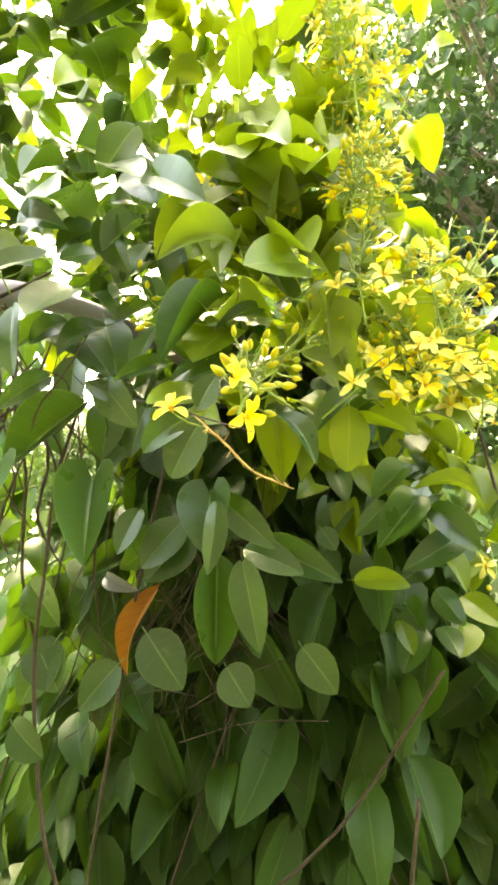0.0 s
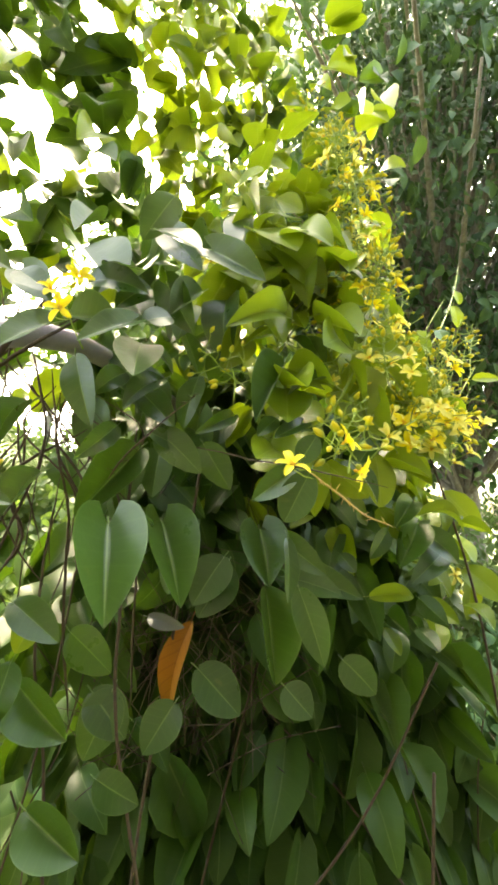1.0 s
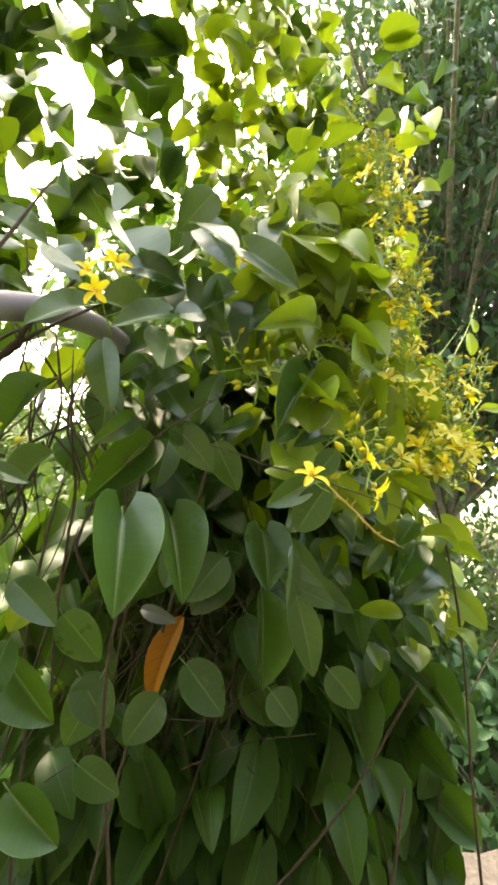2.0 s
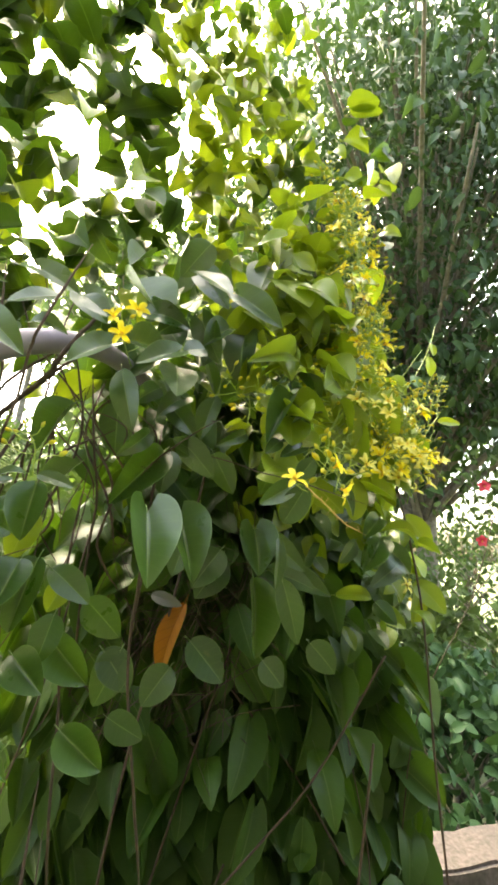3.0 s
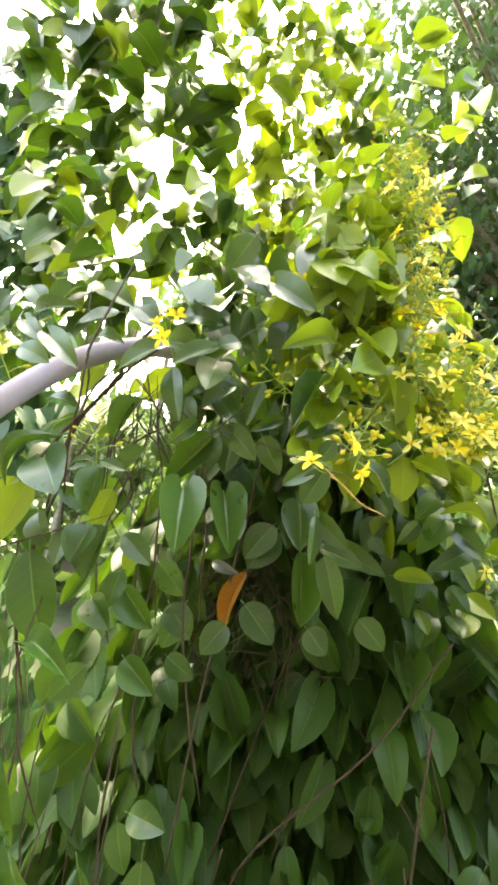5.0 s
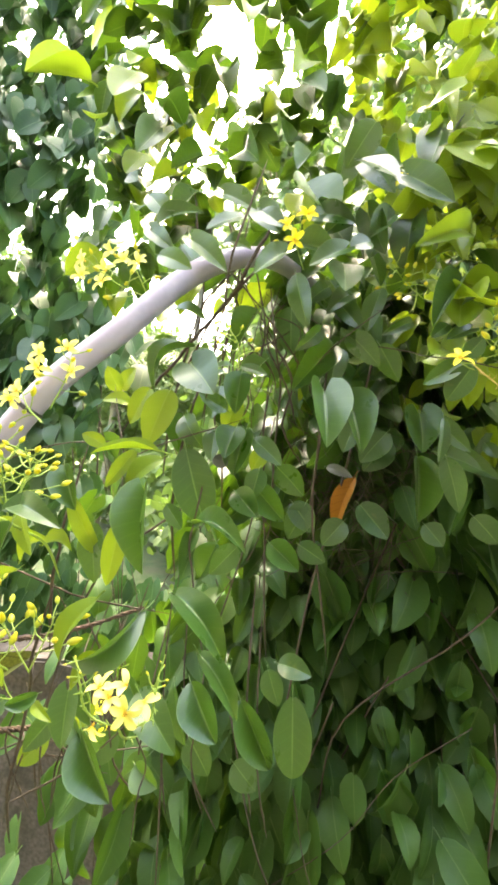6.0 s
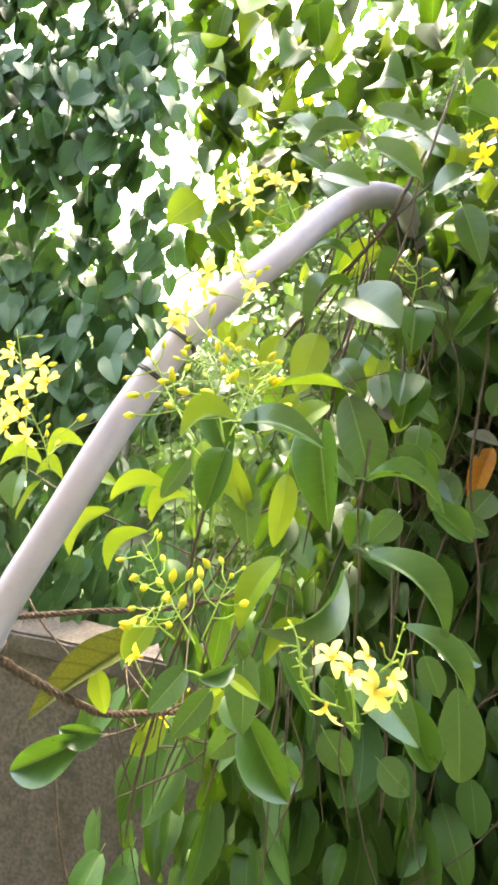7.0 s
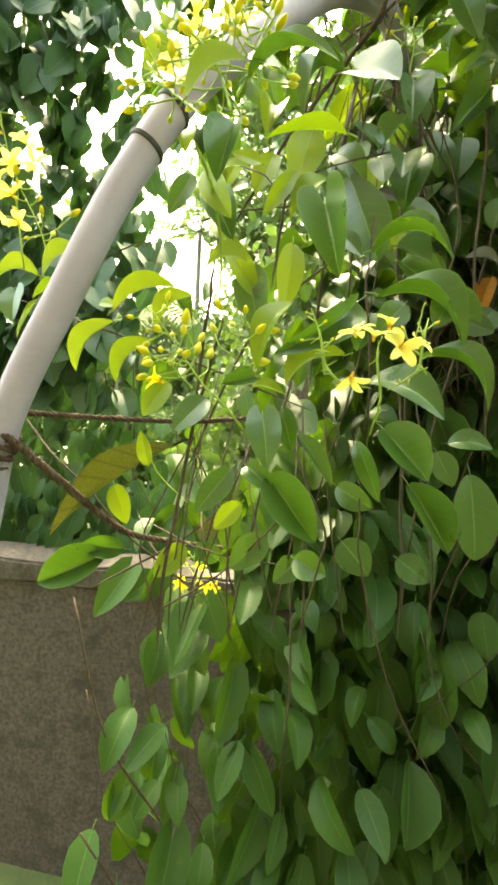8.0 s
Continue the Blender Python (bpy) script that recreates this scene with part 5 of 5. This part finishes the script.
flower(vine_low, (-0.450, 0.100, 1.335), 0.0220, (-0.9, -0.4, 0.3), 10, "yellow", 0.40, 5)
# flower stalks with buds
stem(vine, [(-0.055, 0.210, 1.635), (-0.064, 0.209, 1.638), (-0.072, 0.209, 1.643)], 0.0006, 0.0005, STALK, "stem", 0.0006, 41, 0)
raceme(vine, (-0.224, 0.270, 1.747), (-0.242, 0.245, 1.801), 4, 40, size=0.008)
raceme(vine, (0.217, 0.420, 1.541), (0.176, 0.400, 1.565), 5, 42)
raceme(vine, (-0.086, 0.290, 1.729), (-0.127, 0.270, 1.758), 7, 1, size=0.01)
raceme(vine, (-0.081, 0.290, 1.735), (-0.096, 0.270, 1.754), 6, 2, size=0.01)
raceme(vine, (-0.062, 0.260, 1.678), (0.012, 0.250, 1.702), 9, 3, size=0.01, spread=0.02)
raceme(vine, (-0.002, 0.250, 1.657), (-0.041, 0.210, 1.676), 5, 4, size=0.01)
raceme(vine, (0.020, 0.280, 1.658), (0.082, 0.270, 1.709), 9, 5, size=0.0095, spread=0.03)
raceme(vine, (0.044, 0.300, 1.696), (0.152, 0.330, 1.774), 12, 6, size=0.009, spread=0.03)
raceme(vine, (0.037, 0.310, 1.697), (0.000, 0.300, 1.782), 14, 7, size=0.009, spread=0.026)
raceme(vine, (0.085, 0.330, 1.705), (0.056, 0.350, 1.842), 14, 8, size=0.009, spread=0.03)
raceme(vine, (0.034, 0.360, 1.767), (-0.006, 0.360, 1.877), 14, 9, size=0.008, spread=0.024)
raceme(vine, (0.140, 0.420, 1.776), (0.198, 0.450, 1.961), 14, 10, size=0.008, spread=0.03)
raceme(vine, (0.110, 0.440, 1.799), (0.125, 0.450, 1.961), 12, 11, size=0.008, spread=0.03)
raceme(vine, (0.097, 0.300, 1.701), (0.142, 0.280, 1.703), 8, 12, size=0.0095, spread=0.028)
raceme(vine, (0.246, 0.410, 1.797), (0.272, 0.400, 1.891), 12, 13, size=0.006, spread=0.016, start=0.35)
raceme(vine, (-0.034, 0.200, 1.638), (-0.013, 0.200, 1.666), 6, 14, size=0.0095, spread=0.018)
raceme(vine, (-0.282, 0.235, 1.625), (-0.294, 0.230, 1.664), 8, 15, size=0.008, spread=0.016)
raceme(vine, (-0.058, 0.310, 1.775), (0.004, 0.310, 1.852), 10, 16, size=0.0085, spread=0.024)
raceme(vine, (0.059, 0.380, 1.752), (0.127, 0.380, 1.795), 12, 17, size=0.0085, spread=0.03)
raceme(vine_left, (-0.383, 0.250, 1.696), (-0.470, 0.240, 1.737), 8, 43, size=0.009, spread=0.02)
raceme(vine_left, (-0.395, 0.250, 1.699), (-0.427, 0.245, 1.751), 7, 44, size=0.009, spread=0.02)
raceme(vine_left, (-0.427, 0.130, 1.548), (-0.468, 0.150, 1.586), 7, 45, size=0.009, spread=0.018)
raceme(vine_left, (-0.428, 0.140, 1.560), (-0.424, 0.160, 1.616), 6, 46, size=0.009, spread=0.018)
raceme(vine_left, (-0.424, 0.075, 1.479), (-0.467, 0.100, 1.530), 12, 21, size=0.0082, spread=0.022)
raceme(vine_left, (-0.408, 0.075, 1.481), (-0.435, 0.090, 1.537), 16, 22, size=0.0082, spread=0.024)
raceme(vine_left, (-0.404, 0.070, 1.485), (-0.403, 0.080, 1.530), 14, 23, size=0.0082, spread=0.022)
raceme(vine_left, (-0.392, 0.070, 1.489), (-0.384, 0.075, 1.527), 5, 123, size=0.0082, spread=0.014)
raceme(vine_left, (-0.572, 0.160, 1.439), (-0.591, 0.150, 1.489), 8, 24, size=0.007, spread=0.012)
raceme(vine_left, (-0.600, 0.170, 1.430), (-0.609, 0.150, 1.551), 9, 25, size=0.01, spread=0.034, start=0.2)
raceme(vine_low, (-0.425, 0.140, 1.328), (-0.479, 0.150, 1.395), 14, 26, size=0.0125, spread=0.026)
raceme(vine_low, (-0.418, 0.130, 1.337), (-0.404, 0.140, 1.385), 9, 27, size=0.012, spread=0.022)
raceme(vine_low, (-0.438, 0.130, 1.334), (-0.453, 0.120, 1.360), 8, 28, size=0.012, spread=0.022)
raceme(vine_low, (-0.500, 0.430, 1.010), (-0.503, 0.420, 1.105), 8, 48, size=0.009, spread=0.024, flowers=5)
raceme(vine_low, (-0.347, 0.100, 1.344), (-0.358, 0.090, 1.381), 5, 29, size=0.0035, spread=0.008)
raceme(vine_low, (-0.302, 0.100, 1.356), (-0.292, 0.100, 1.388), 5, 30, size=0.0035, spread=0.008)

# the sunny spray: a mass of flower stalks, buds and open flowers
rng = random.Random(77)
for k in range(44):
    u, v = rng.random(), rng.random() ** 1.4
    z = 1.65 + 0.50 * v
    x = 0.02 + max(0.05, 0.16 - 0.52 * max(0.0, z - 1.68)) * u ** 0.8
    y = 0.285 + 0.42 * (x - 0.06) + 0.20 * max(0.0, z - 1.75) + rng.uniform(-0.02, 0.05)
    up = Vector((rng.uniform(-0.2, 0.4), rng.uniform(-0.4, 0.1), rng.uniform(0.6, 1.0))).normalized()
    raceme(vine, (x, y, z), Vector((x, y, z)) + up * rng.uniform(0.05, 0.09), rng.randint(9, 15), 300 + k, 0.0092, 0.018, rng.choice((0, 1, 2, 3)), rng.choice(("yellow", "pale", "pale")))
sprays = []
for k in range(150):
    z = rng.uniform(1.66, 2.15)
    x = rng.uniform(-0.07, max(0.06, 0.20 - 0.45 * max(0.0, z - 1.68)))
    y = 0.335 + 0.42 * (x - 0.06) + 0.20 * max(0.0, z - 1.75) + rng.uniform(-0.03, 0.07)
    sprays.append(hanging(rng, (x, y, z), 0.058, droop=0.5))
leaf_mass("spray_leaves", sprays, YOUNG_LIT_MASS, vine, ("flat", "fold", "arch"), 11, 3)
# leaves below the spray, on its sunny edge, over half in the sunlit colour
for k in range(26):
    z = rng.uniform(1.46, 1.63)
    x = rng.uniform(0.13, 0.30)
    y = 0.40 + 0.5 * (x - 0.13) + rng.uniform(-0.03, 0.08)
    leaf(vine, *hanging(rng, (x, y, z), 0.055, droop=0.5), rng.choice(("flat", "fold", "arch")), YOUNG_LIT if rng.random() < 0.55 else LEAF)

# leaves that cover the pipe where it runs into the vine, sunlit colour towards the spray
for k in range(58):
    x, z = rng.uniform(-0.24, 0.04), rng.uniform(1.76, 1.99)
    y = 0.27 + 0.30 * max(0.0, z - 1.78) + rng.uniform(-0.015, 0.10)
    leaf(vine, *hanging(rng, (x, y, z), 0.07, droop=0.9), rng.choice(("flat", "fold", "arch", "heart")), YOUNG_LIT if rng.random() < (0.75 if x > -0.10 else 0.12) else LEAF)

# pale leaves over the pipe, against the sky
old, fresh = [], []
for k in range(60):
    x, z = rng.uniform(-0.58, -0.16), rng.uniform(1.80, 2.10)
    y = rng.uniform(0.30, 0.52)
    if z > 1.86 + 0.5 * (x + 0.5):
        (fresh if rng.random() < 0.35 else old).append(hanging(rng, (x, y, z), 0.07, droop=0.8))
leaf_mass("top_leaves", old, LEAF_MASS, vine, ("flat", "fold", "arch", "heart"), 11, 3)
leaf_mass("top_young_leaves", fresh, YOUNG_LIT_MASS, vine, ("flat", "fold", "arch"), 11, 3)

# tangle of stems hanging where the pipe enters the vine
for k in range(18):
    top = Vector((rng.uniform(-0.32, -0.22), rng.uniform(0.35, 0.46), rng.uniform(1.70, 1.80)))
    foot = Vector((top.x + rng.uniform(-0.07, 0.09), top.y + rng.uniform(-0.03, 0.08), rng.uniform(1.50, 1.66)))
    mid = top.lerp(foot, 0.5) + Vector((rng.uniform(-0.03, 0.03), rng.uniform(-0.02, 0.02), 0))
    stem(vine, [top, mid + Vector((rng.uniform(-0.03, 0.03), 0, 0.02)), mid.lerp(foot, 0.5) + Vector((rng.uniform(-0.02, 0.02), 0, 0)), foot], rng.uniform(0.0007, 0.0016), None, TWIG, "stem", 0.0015, 500 + k)

# ---- the inside and the far side of the main vine ----
rng = random.Random(21)


def front(x, z):
    """How far back the vine's inner leaves begin."""
    y = 0.50 + 0.04 * math.sin(5 * x + 3 * z)
    if x > 0.05:
        y = (max(0.40, y - 0.13) if z > 1.62 else y) + 0.3 * (x - 0.05)
    if z < 1.30:
        y -= 0.16 * min(1, (1.30 - z) * 2)
    if z > 2.0:
        y -= 0.08 * min(1, (z - 2.0) * 3)
    return y


def edge(z):
    """Where the vine ends on its sunny side."""
    return max(0.25 + 0.24 * (1.65 - z), 0.17 if z < 2.35 else 0.0) if z > 1.3 else 0.334 + 0.1 * (1.3 - z)


def gap(x, z):
    """Chance that a place in the vine is empty."""
    if x < -0.2 and z > 1.86 + 0.35 * (x + 0.5) + 0.03 * math.sin(11 * x):
        return 0.35
    if x < -0.22 and 1.62 < z < 1.80:
        return 0.97
    if -0.42 < x < -0.22 and 1.25 < z < 1.62:
        return 0.62
    if x < -0.30 and 1.45 < z:
        return 0.93
    if x < -0.42:
        return 0.96 if z > 1.2 else 0.7
    if x > edge(z):
        return 1.0
    if 1.70 < z < 1.95 and x < -0.1:
        return 0.2
    if z > 1.95 and x < 0.0:
        return 0.15
    if x > 0.03 and z > 2.0:
        return 0.5 if z < 2.35 else 0.8
    if -0.24 < x and z < 1.62:
        return 0.8 if z > 1.1 else 0.5
    if x < 0.1 and z > 1.3:
        return 0.1
    return 0.08


spots, bright = [], []
for k in range(7600):
    x, z = rng.uniform(-0.62, 0.75), rng.uniform(0.45, 2.75)
    if rng.random() < gap(x, z):
        continue
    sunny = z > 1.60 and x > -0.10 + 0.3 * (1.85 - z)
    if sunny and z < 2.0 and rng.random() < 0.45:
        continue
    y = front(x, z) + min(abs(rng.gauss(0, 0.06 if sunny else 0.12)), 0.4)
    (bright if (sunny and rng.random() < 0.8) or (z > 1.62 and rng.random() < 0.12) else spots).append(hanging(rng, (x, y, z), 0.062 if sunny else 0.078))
for k in range(3600):
    x, z = rng.uniform(-0.30, 0.62), rng.uniform(0.45, 1.95)
    if x < edge(z) and (z < 1.62 - 0.25 * max(0.0, x) or (x < 0.06 and rng.random() < 0.5)):
        spots.append(hanging(rng, (x, rng.uniform(0.56, 0.82), z), 0.085))
for k in range(2600):
    x, z = rng.uniform(-0.16, 0.42), rng.uniform(1.0, 1.93)
    if x < edge(z) - 0.02:
        spots.append(hanging(rng, (x, rng.uniform(0.62, 0.80), z), 0.11))
leaf_mass("inner_leaves", spots, FILL_SHADED, vine, ("flat", "fold", "arch", "heart"), 7, 2)
leaf_mass("young_leaves", bright, YOUNG_LIT_MASS, vine, ("flat", "fold", "arch"), 7, 2)

# many thin stems inside
pieces = []
for k in range(100):
    x, y = rng.uniform(-0.55, 0.3), rng.uniform(0.40, 0.75)
    z0, h = rng.uniform(0.0, 1.2), rng.uniform(0.3, 0.75)
    if x < -0.28:
        h = min(h, 1.72 - z0)
    lean = Vector((rng.uniform(-0.18, 0.18), rng.uniform(-0.1, 0.1), 0))
    p = Vector((x, y, z0))
    r = rng.uniform(0.0007, 0.0018)
    pieces.append(tube(bend([p, p + lean * 0.4 + Vector((rng.uniform(-0.05, 0.05), 0, h * 0.35)), p + lean + Vector((0, rng.uniform(-0.03, 0.03), h * 0.7)), p + lean * 1.5 + Vector((0, 0, h))], 5), r, 5))
for k in range(120):
    # dry twigs crossing in the dark between the leaves
    p = Vector((rng.uniform(-0.22, -0.02), rng.uniform(0.44, 0.58), rng.uniform(1.36, 1.60)))
    d = Vector((rng.uniform(-0.7, 0.7), rng.uniform(-0.25, 0.25), rng.uniform(-1, 1))).normalized() * rng.uniform(0.04, 0.13)
    pieces.append(tube(bend([p - d, p + Vector((rng.uniform(-0.02, 0.02), 0, rng.uniform(-0.02, 0.02))), p + d], 4), rng.uniform(0.0003, 0.0007), 4))
ob = part("stem_mass", mesh("stem_mass", *join(pieces)), TWIG, vine)
ob["kind"] = "stuff"

# ---- climber hedge behind the wall ----
hedge = plant("climber_hedge", (-1.6, 1.5, 0), "dense dark green hedge of heart-leaved climber", "hedge")
spots = []
for k in range(8200):
    x, z = rng.uniform(-3.6, -0.62), rng.uniform(0.4, 3.3)
    if x > -0.90 - 0.06 * (z - 1.2) + rng.uniform(-0.12, 0.12):
        continue
    y = 1.05 + 0.08 * math.sin(3.1 * x + 1.7 * z) + 0.08 * math.sin(7 * z) + abs(rng.gauss(0, 0.12))
    n = rng.uniform(0.055, 0.085) if z < 1.35 else rng.uniform(0.065, 0.120)
    d = Vector((rng.uniform(-0.75, 0.75), rng.uniform(-0.65, 0.05), -1)).normalized()
    spots.append(((x, y, z), Vector((x, y, z)) + d * n, n * rng.uniform(0.66, 0.9), rng.uniform(-55, 55)))
for k in range(520):
    x = rng.uniform(-2.6, 0.3)
    p = (x, rng.uniform(0.93, 1.05), rng.uniform(0.83, 1.10))
    n = rng.uniform(0.05, 0.09)
    spots.append((p, Vector(p) + Vector((rng.uniform(-0.5, 0.5), rng.uniform(-0.5, 0.0), -1)).normalized() * n, n * 0.85, rng.uniform(-35, 35)))
near = [s for s in spots if s[0][1] < 1.06 and -1.9 < s[0][0] and 1.0 < s[0][2] < 2.0][:240]
taken = {id(s) for s in near}
leaf_mass("hedge_leaves", [s for s in spots if id(s) not in taken], CLIMBER, hedge, ("heart", "flat", "heart", "fold"), 7, 2)
for s in near:
    leaf(hedge, *s, "heart", CLIMBER_ONE)
pieces = []
for k in range(60):
    p = Vector((rng.uniform(-3.4, -0.95), rng.uniform(1.0, 1.35), rng.uniform(0.0, 0.6)))
    h = rng.uniform(0.8, 2.0)
    pieces.append(tube(bend([p, p + Vector((rng.uniform(-0.1, 0.1), 0, h / 2)), p + Vector((rng.uniform(-0.2, 0.2), 0, h))], 6), rng.uniform(0.0012, 0.004), 5))
ob = part("stem_mass", mesh("stem_mass", *join(pieces)), TWIG, hedge)
ob["kind"] = "stuff"


# ---- trees and shrubs further off ----
def tree(name, at, height, spread, label, mat, leaves, size, seed, trunk=0.12, low=0.35, droop=0.5, clumps=40, category="tree"):
    r = random.Random(seed)
    ob = plant(name, at, label, category, "trees behind the garden")
    base = Vector(at)
    top = base + Vector((r.uniform(-0.2, 0.2), r.uniform(-0.2, 0.2), height * 0.75))
    pieces = [tube(bend([base, base.lerp(top, 0.4) + Vector((r.uniform(-0.1, 0.1), 0, 0)), top], 6), [trunk * (1 - 0.75 * i / 12) for i in range(13)], 9)]
    centres = []
    for k in range(clumps):
        a, h = r.uniform(0, 6.28), r.uniform(low, 1.0)
        reach = spread * math.sin(math.pi * (0.15 + 0.8 * (h - low) / (1 - low))) * r.uniform(0.35, 1.0)
        c = base + Vector((reach * math.cos(a), reach * math.sin(a), height * h))
        root = base.lerp(top, min(h * 0.8, 0.95))
        pieces.append(tube(bend([root, root.lerp(c, 0.5) + Vector((0, 0, 0.08 * reach)), c], 4), [trunk * (0.28 - 0.026 * i) for i in range(9)], 5))
        centres.append(c)
    part("trunk", mesh("trunk", *join(pieces)), WOOD, ob)
    spots = []
    for k in range(leaves):
        c = centres[k % len(centres)]
        q = spread * 0.30
        p = c + Vector((r.gauss(0, q * 0.5), r.gauss(0, q * 0.5), r.gauss(0, q * 0.4)))
        spots.append(hanging(r, p, size, (r.uniform(-1, 1), r.uniform(-1, 1), 0), droop))
    leaf_mass("crown", spots, mat, ob, ("lance", "flat", "lance"), 5, 1)
    return ob


tree("dark_tree", (3.3, 4.1, -0.05), 9.5, 3.7, "dark broad tree with drooping narrow leaves", TREE_LEAF, 52000, 0.125, 5, 0.17, 0.33, 0.9, 230)
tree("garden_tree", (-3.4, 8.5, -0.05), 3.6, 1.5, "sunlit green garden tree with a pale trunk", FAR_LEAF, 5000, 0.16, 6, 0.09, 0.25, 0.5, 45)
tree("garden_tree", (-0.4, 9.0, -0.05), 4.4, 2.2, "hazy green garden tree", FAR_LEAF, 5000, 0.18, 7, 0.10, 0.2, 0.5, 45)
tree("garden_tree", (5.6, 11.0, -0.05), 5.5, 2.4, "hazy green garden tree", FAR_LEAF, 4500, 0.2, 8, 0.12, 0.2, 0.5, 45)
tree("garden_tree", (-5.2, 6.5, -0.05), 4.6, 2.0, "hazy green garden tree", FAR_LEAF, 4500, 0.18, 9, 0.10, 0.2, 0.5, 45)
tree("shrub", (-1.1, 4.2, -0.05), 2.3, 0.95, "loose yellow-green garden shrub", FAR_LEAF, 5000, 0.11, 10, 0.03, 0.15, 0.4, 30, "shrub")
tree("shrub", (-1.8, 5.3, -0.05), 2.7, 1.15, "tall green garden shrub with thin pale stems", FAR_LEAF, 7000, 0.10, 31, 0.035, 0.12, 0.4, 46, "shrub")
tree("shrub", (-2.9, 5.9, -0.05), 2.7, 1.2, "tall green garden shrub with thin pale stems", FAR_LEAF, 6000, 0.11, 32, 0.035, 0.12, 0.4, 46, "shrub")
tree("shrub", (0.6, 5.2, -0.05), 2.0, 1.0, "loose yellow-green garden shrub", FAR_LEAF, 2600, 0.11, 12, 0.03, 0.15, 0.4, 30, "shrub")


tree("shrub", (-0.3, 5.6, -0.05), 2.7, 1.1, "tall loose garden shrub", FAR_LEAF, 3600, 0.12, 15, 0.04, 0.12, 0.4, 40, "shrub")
tree("shrub", (5.2, 5.4, -0.05), 2.3, 1.5, "hazy shrub with thin bare branches", TREE_LEAF, 1300, 0.10, 41, 0.05, 0.05, 0.5, 60, "shrub")
hibiscus = tree("flowering_shrub", (2.75, 2.5, -0.05), 2.5, 0.95, "open shrub with thin bare twigs and red flowers", FAR_LEAF, 1500, 0.075, 42, 0.025, 0.25, 0.5, 70, "shrub")
for at, size in (((1.98, 1.93, 2.06), 0.085), ((2.22, 2.20, 1.72), 0.09), ((2.42, 2.05, 1.83), 0.07)):
    head = part("flower", STAMENS, None, hibiscus, "red five-petalled flower", Matrix.Translation(at) @ Vector((-0.6, -0.8, 0.2)).to_track_quat("Z", "Y").to_matrix().to_4x4() @ Matrix.Scale(size / 2, 4))
    for k in range(5):
        part("petal", RED_PETAL, None, head, m=pose(0, 0, 0, 0, 0, 72 * k) @ pose(0, 0, 0, 20, 0, 0))
tree("shrub", (1.6, 1.75, -0.05), 1.0, 0.75, "low dense green shrub behind the wall", CLIMBER, 3400, 0.075, 51, 0.03, 0.05, 0.5, 50, "shrub")
tree("shrub", (2.9, 1.7, -0.05), 1.0, 0.8, "low dense green shrub behind the wall", CLIMBER, 3400, 0.075, 52, 0.03, 0.05, 0.5, 50, "shrub")
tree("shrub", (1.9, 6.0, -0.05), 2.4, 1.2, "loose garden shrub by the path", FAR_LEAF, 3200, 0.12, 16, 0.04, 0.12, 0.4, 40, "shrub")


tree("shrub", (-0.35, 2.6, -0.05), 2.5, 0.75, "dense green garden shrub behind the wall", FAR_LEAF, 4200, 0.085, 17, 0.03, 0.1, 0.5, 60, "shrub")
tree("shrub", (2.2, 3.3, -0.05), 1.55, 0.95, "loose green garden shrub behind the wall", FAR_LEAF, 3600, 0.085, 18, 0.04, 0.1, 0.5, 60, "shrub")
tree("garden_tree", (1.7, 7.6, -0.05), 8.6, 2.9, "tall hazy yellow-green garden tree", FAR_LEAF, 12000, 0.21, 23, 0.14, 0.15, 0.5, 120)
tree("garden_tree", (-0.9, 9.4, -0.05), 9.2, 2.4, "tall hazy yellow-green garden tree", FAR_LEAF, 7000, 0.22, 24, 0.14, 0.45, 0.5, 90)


def palm(at, height, seed, thick=0.08, reach=1.0):
    r = random.Random(seed)
    ob = plant("palm_tree", at, "pale feathery palm with a slim grey trunk", "palm", "trees behind the garden")
    base = Vector(at)
    top = base + Vector((0.15, 0, height))
    part("trunk", mesh("trunk", *tube(bend([base, base.lerp(top, 0.5) + Vector((0.06, 0, 0)), top], 10), [thick * (1 - 0.03 * (i % 3) - 0.02 * i) for i in range(21)], 10)), WOOD, ob)
    for k in range(13):
        a, up = k * 2.4, r.uniform(0.1, 1.0)
        out = Vector((math.cos(a), math.sin(a), 0))
        n = r.uniform(1.5, 1.9) * reach
        rib = bend([top, top + out * n * 0.4 + Vector((0, 0, 0.5 * up)), top + out * n * 0.8 + Vector((0, 0, 0.25 * up - 0.15)), top + out * n + Vector((0, 0, -0.5 + 0.2 * up))], 10)
        pieces = [tube(rib, [0.014 - 0.011 * i / 30 for i in range(31)], 5)]
        v, f = join(pieces)
        side = out.cross(Vector((0, 0, 1)))
        for i in range(3, 31):
            for s in (-1, 1):
                w = 0.38 * math.sin(math.pi * min(1, (i + 4) / 34)) + 0.05
                d = (side * s + out * 0.5 + Vector((0, 0, -0.45))).normalized()
                b = rib[i]
                q = (rib[min(i + 1, 30)] - rib[i - 1]).normalized() * 0.012
                n0 = len(v)
                v += [b - q, b + q, b + d * w * 0.6 + q * 0.9, b + d * w + Vector((0, 0, -0.06)), b + d * w * 0.6 - q * 0.9]
                f.append((n0, n0 + 1, n0 + 2, n0 + 3, n0 + 4))
        part("frond", mesh("frond", v, f, [(0.5, 0.5)] * len(v)), FAR_LEAF, ob)


palm((-2.5, 7.2, -0.05), 4.7, 3, 0.075, 1.3)
palm((-2.9, 4.9, -0.05), 2.5, 8, 0.07, 0.9)
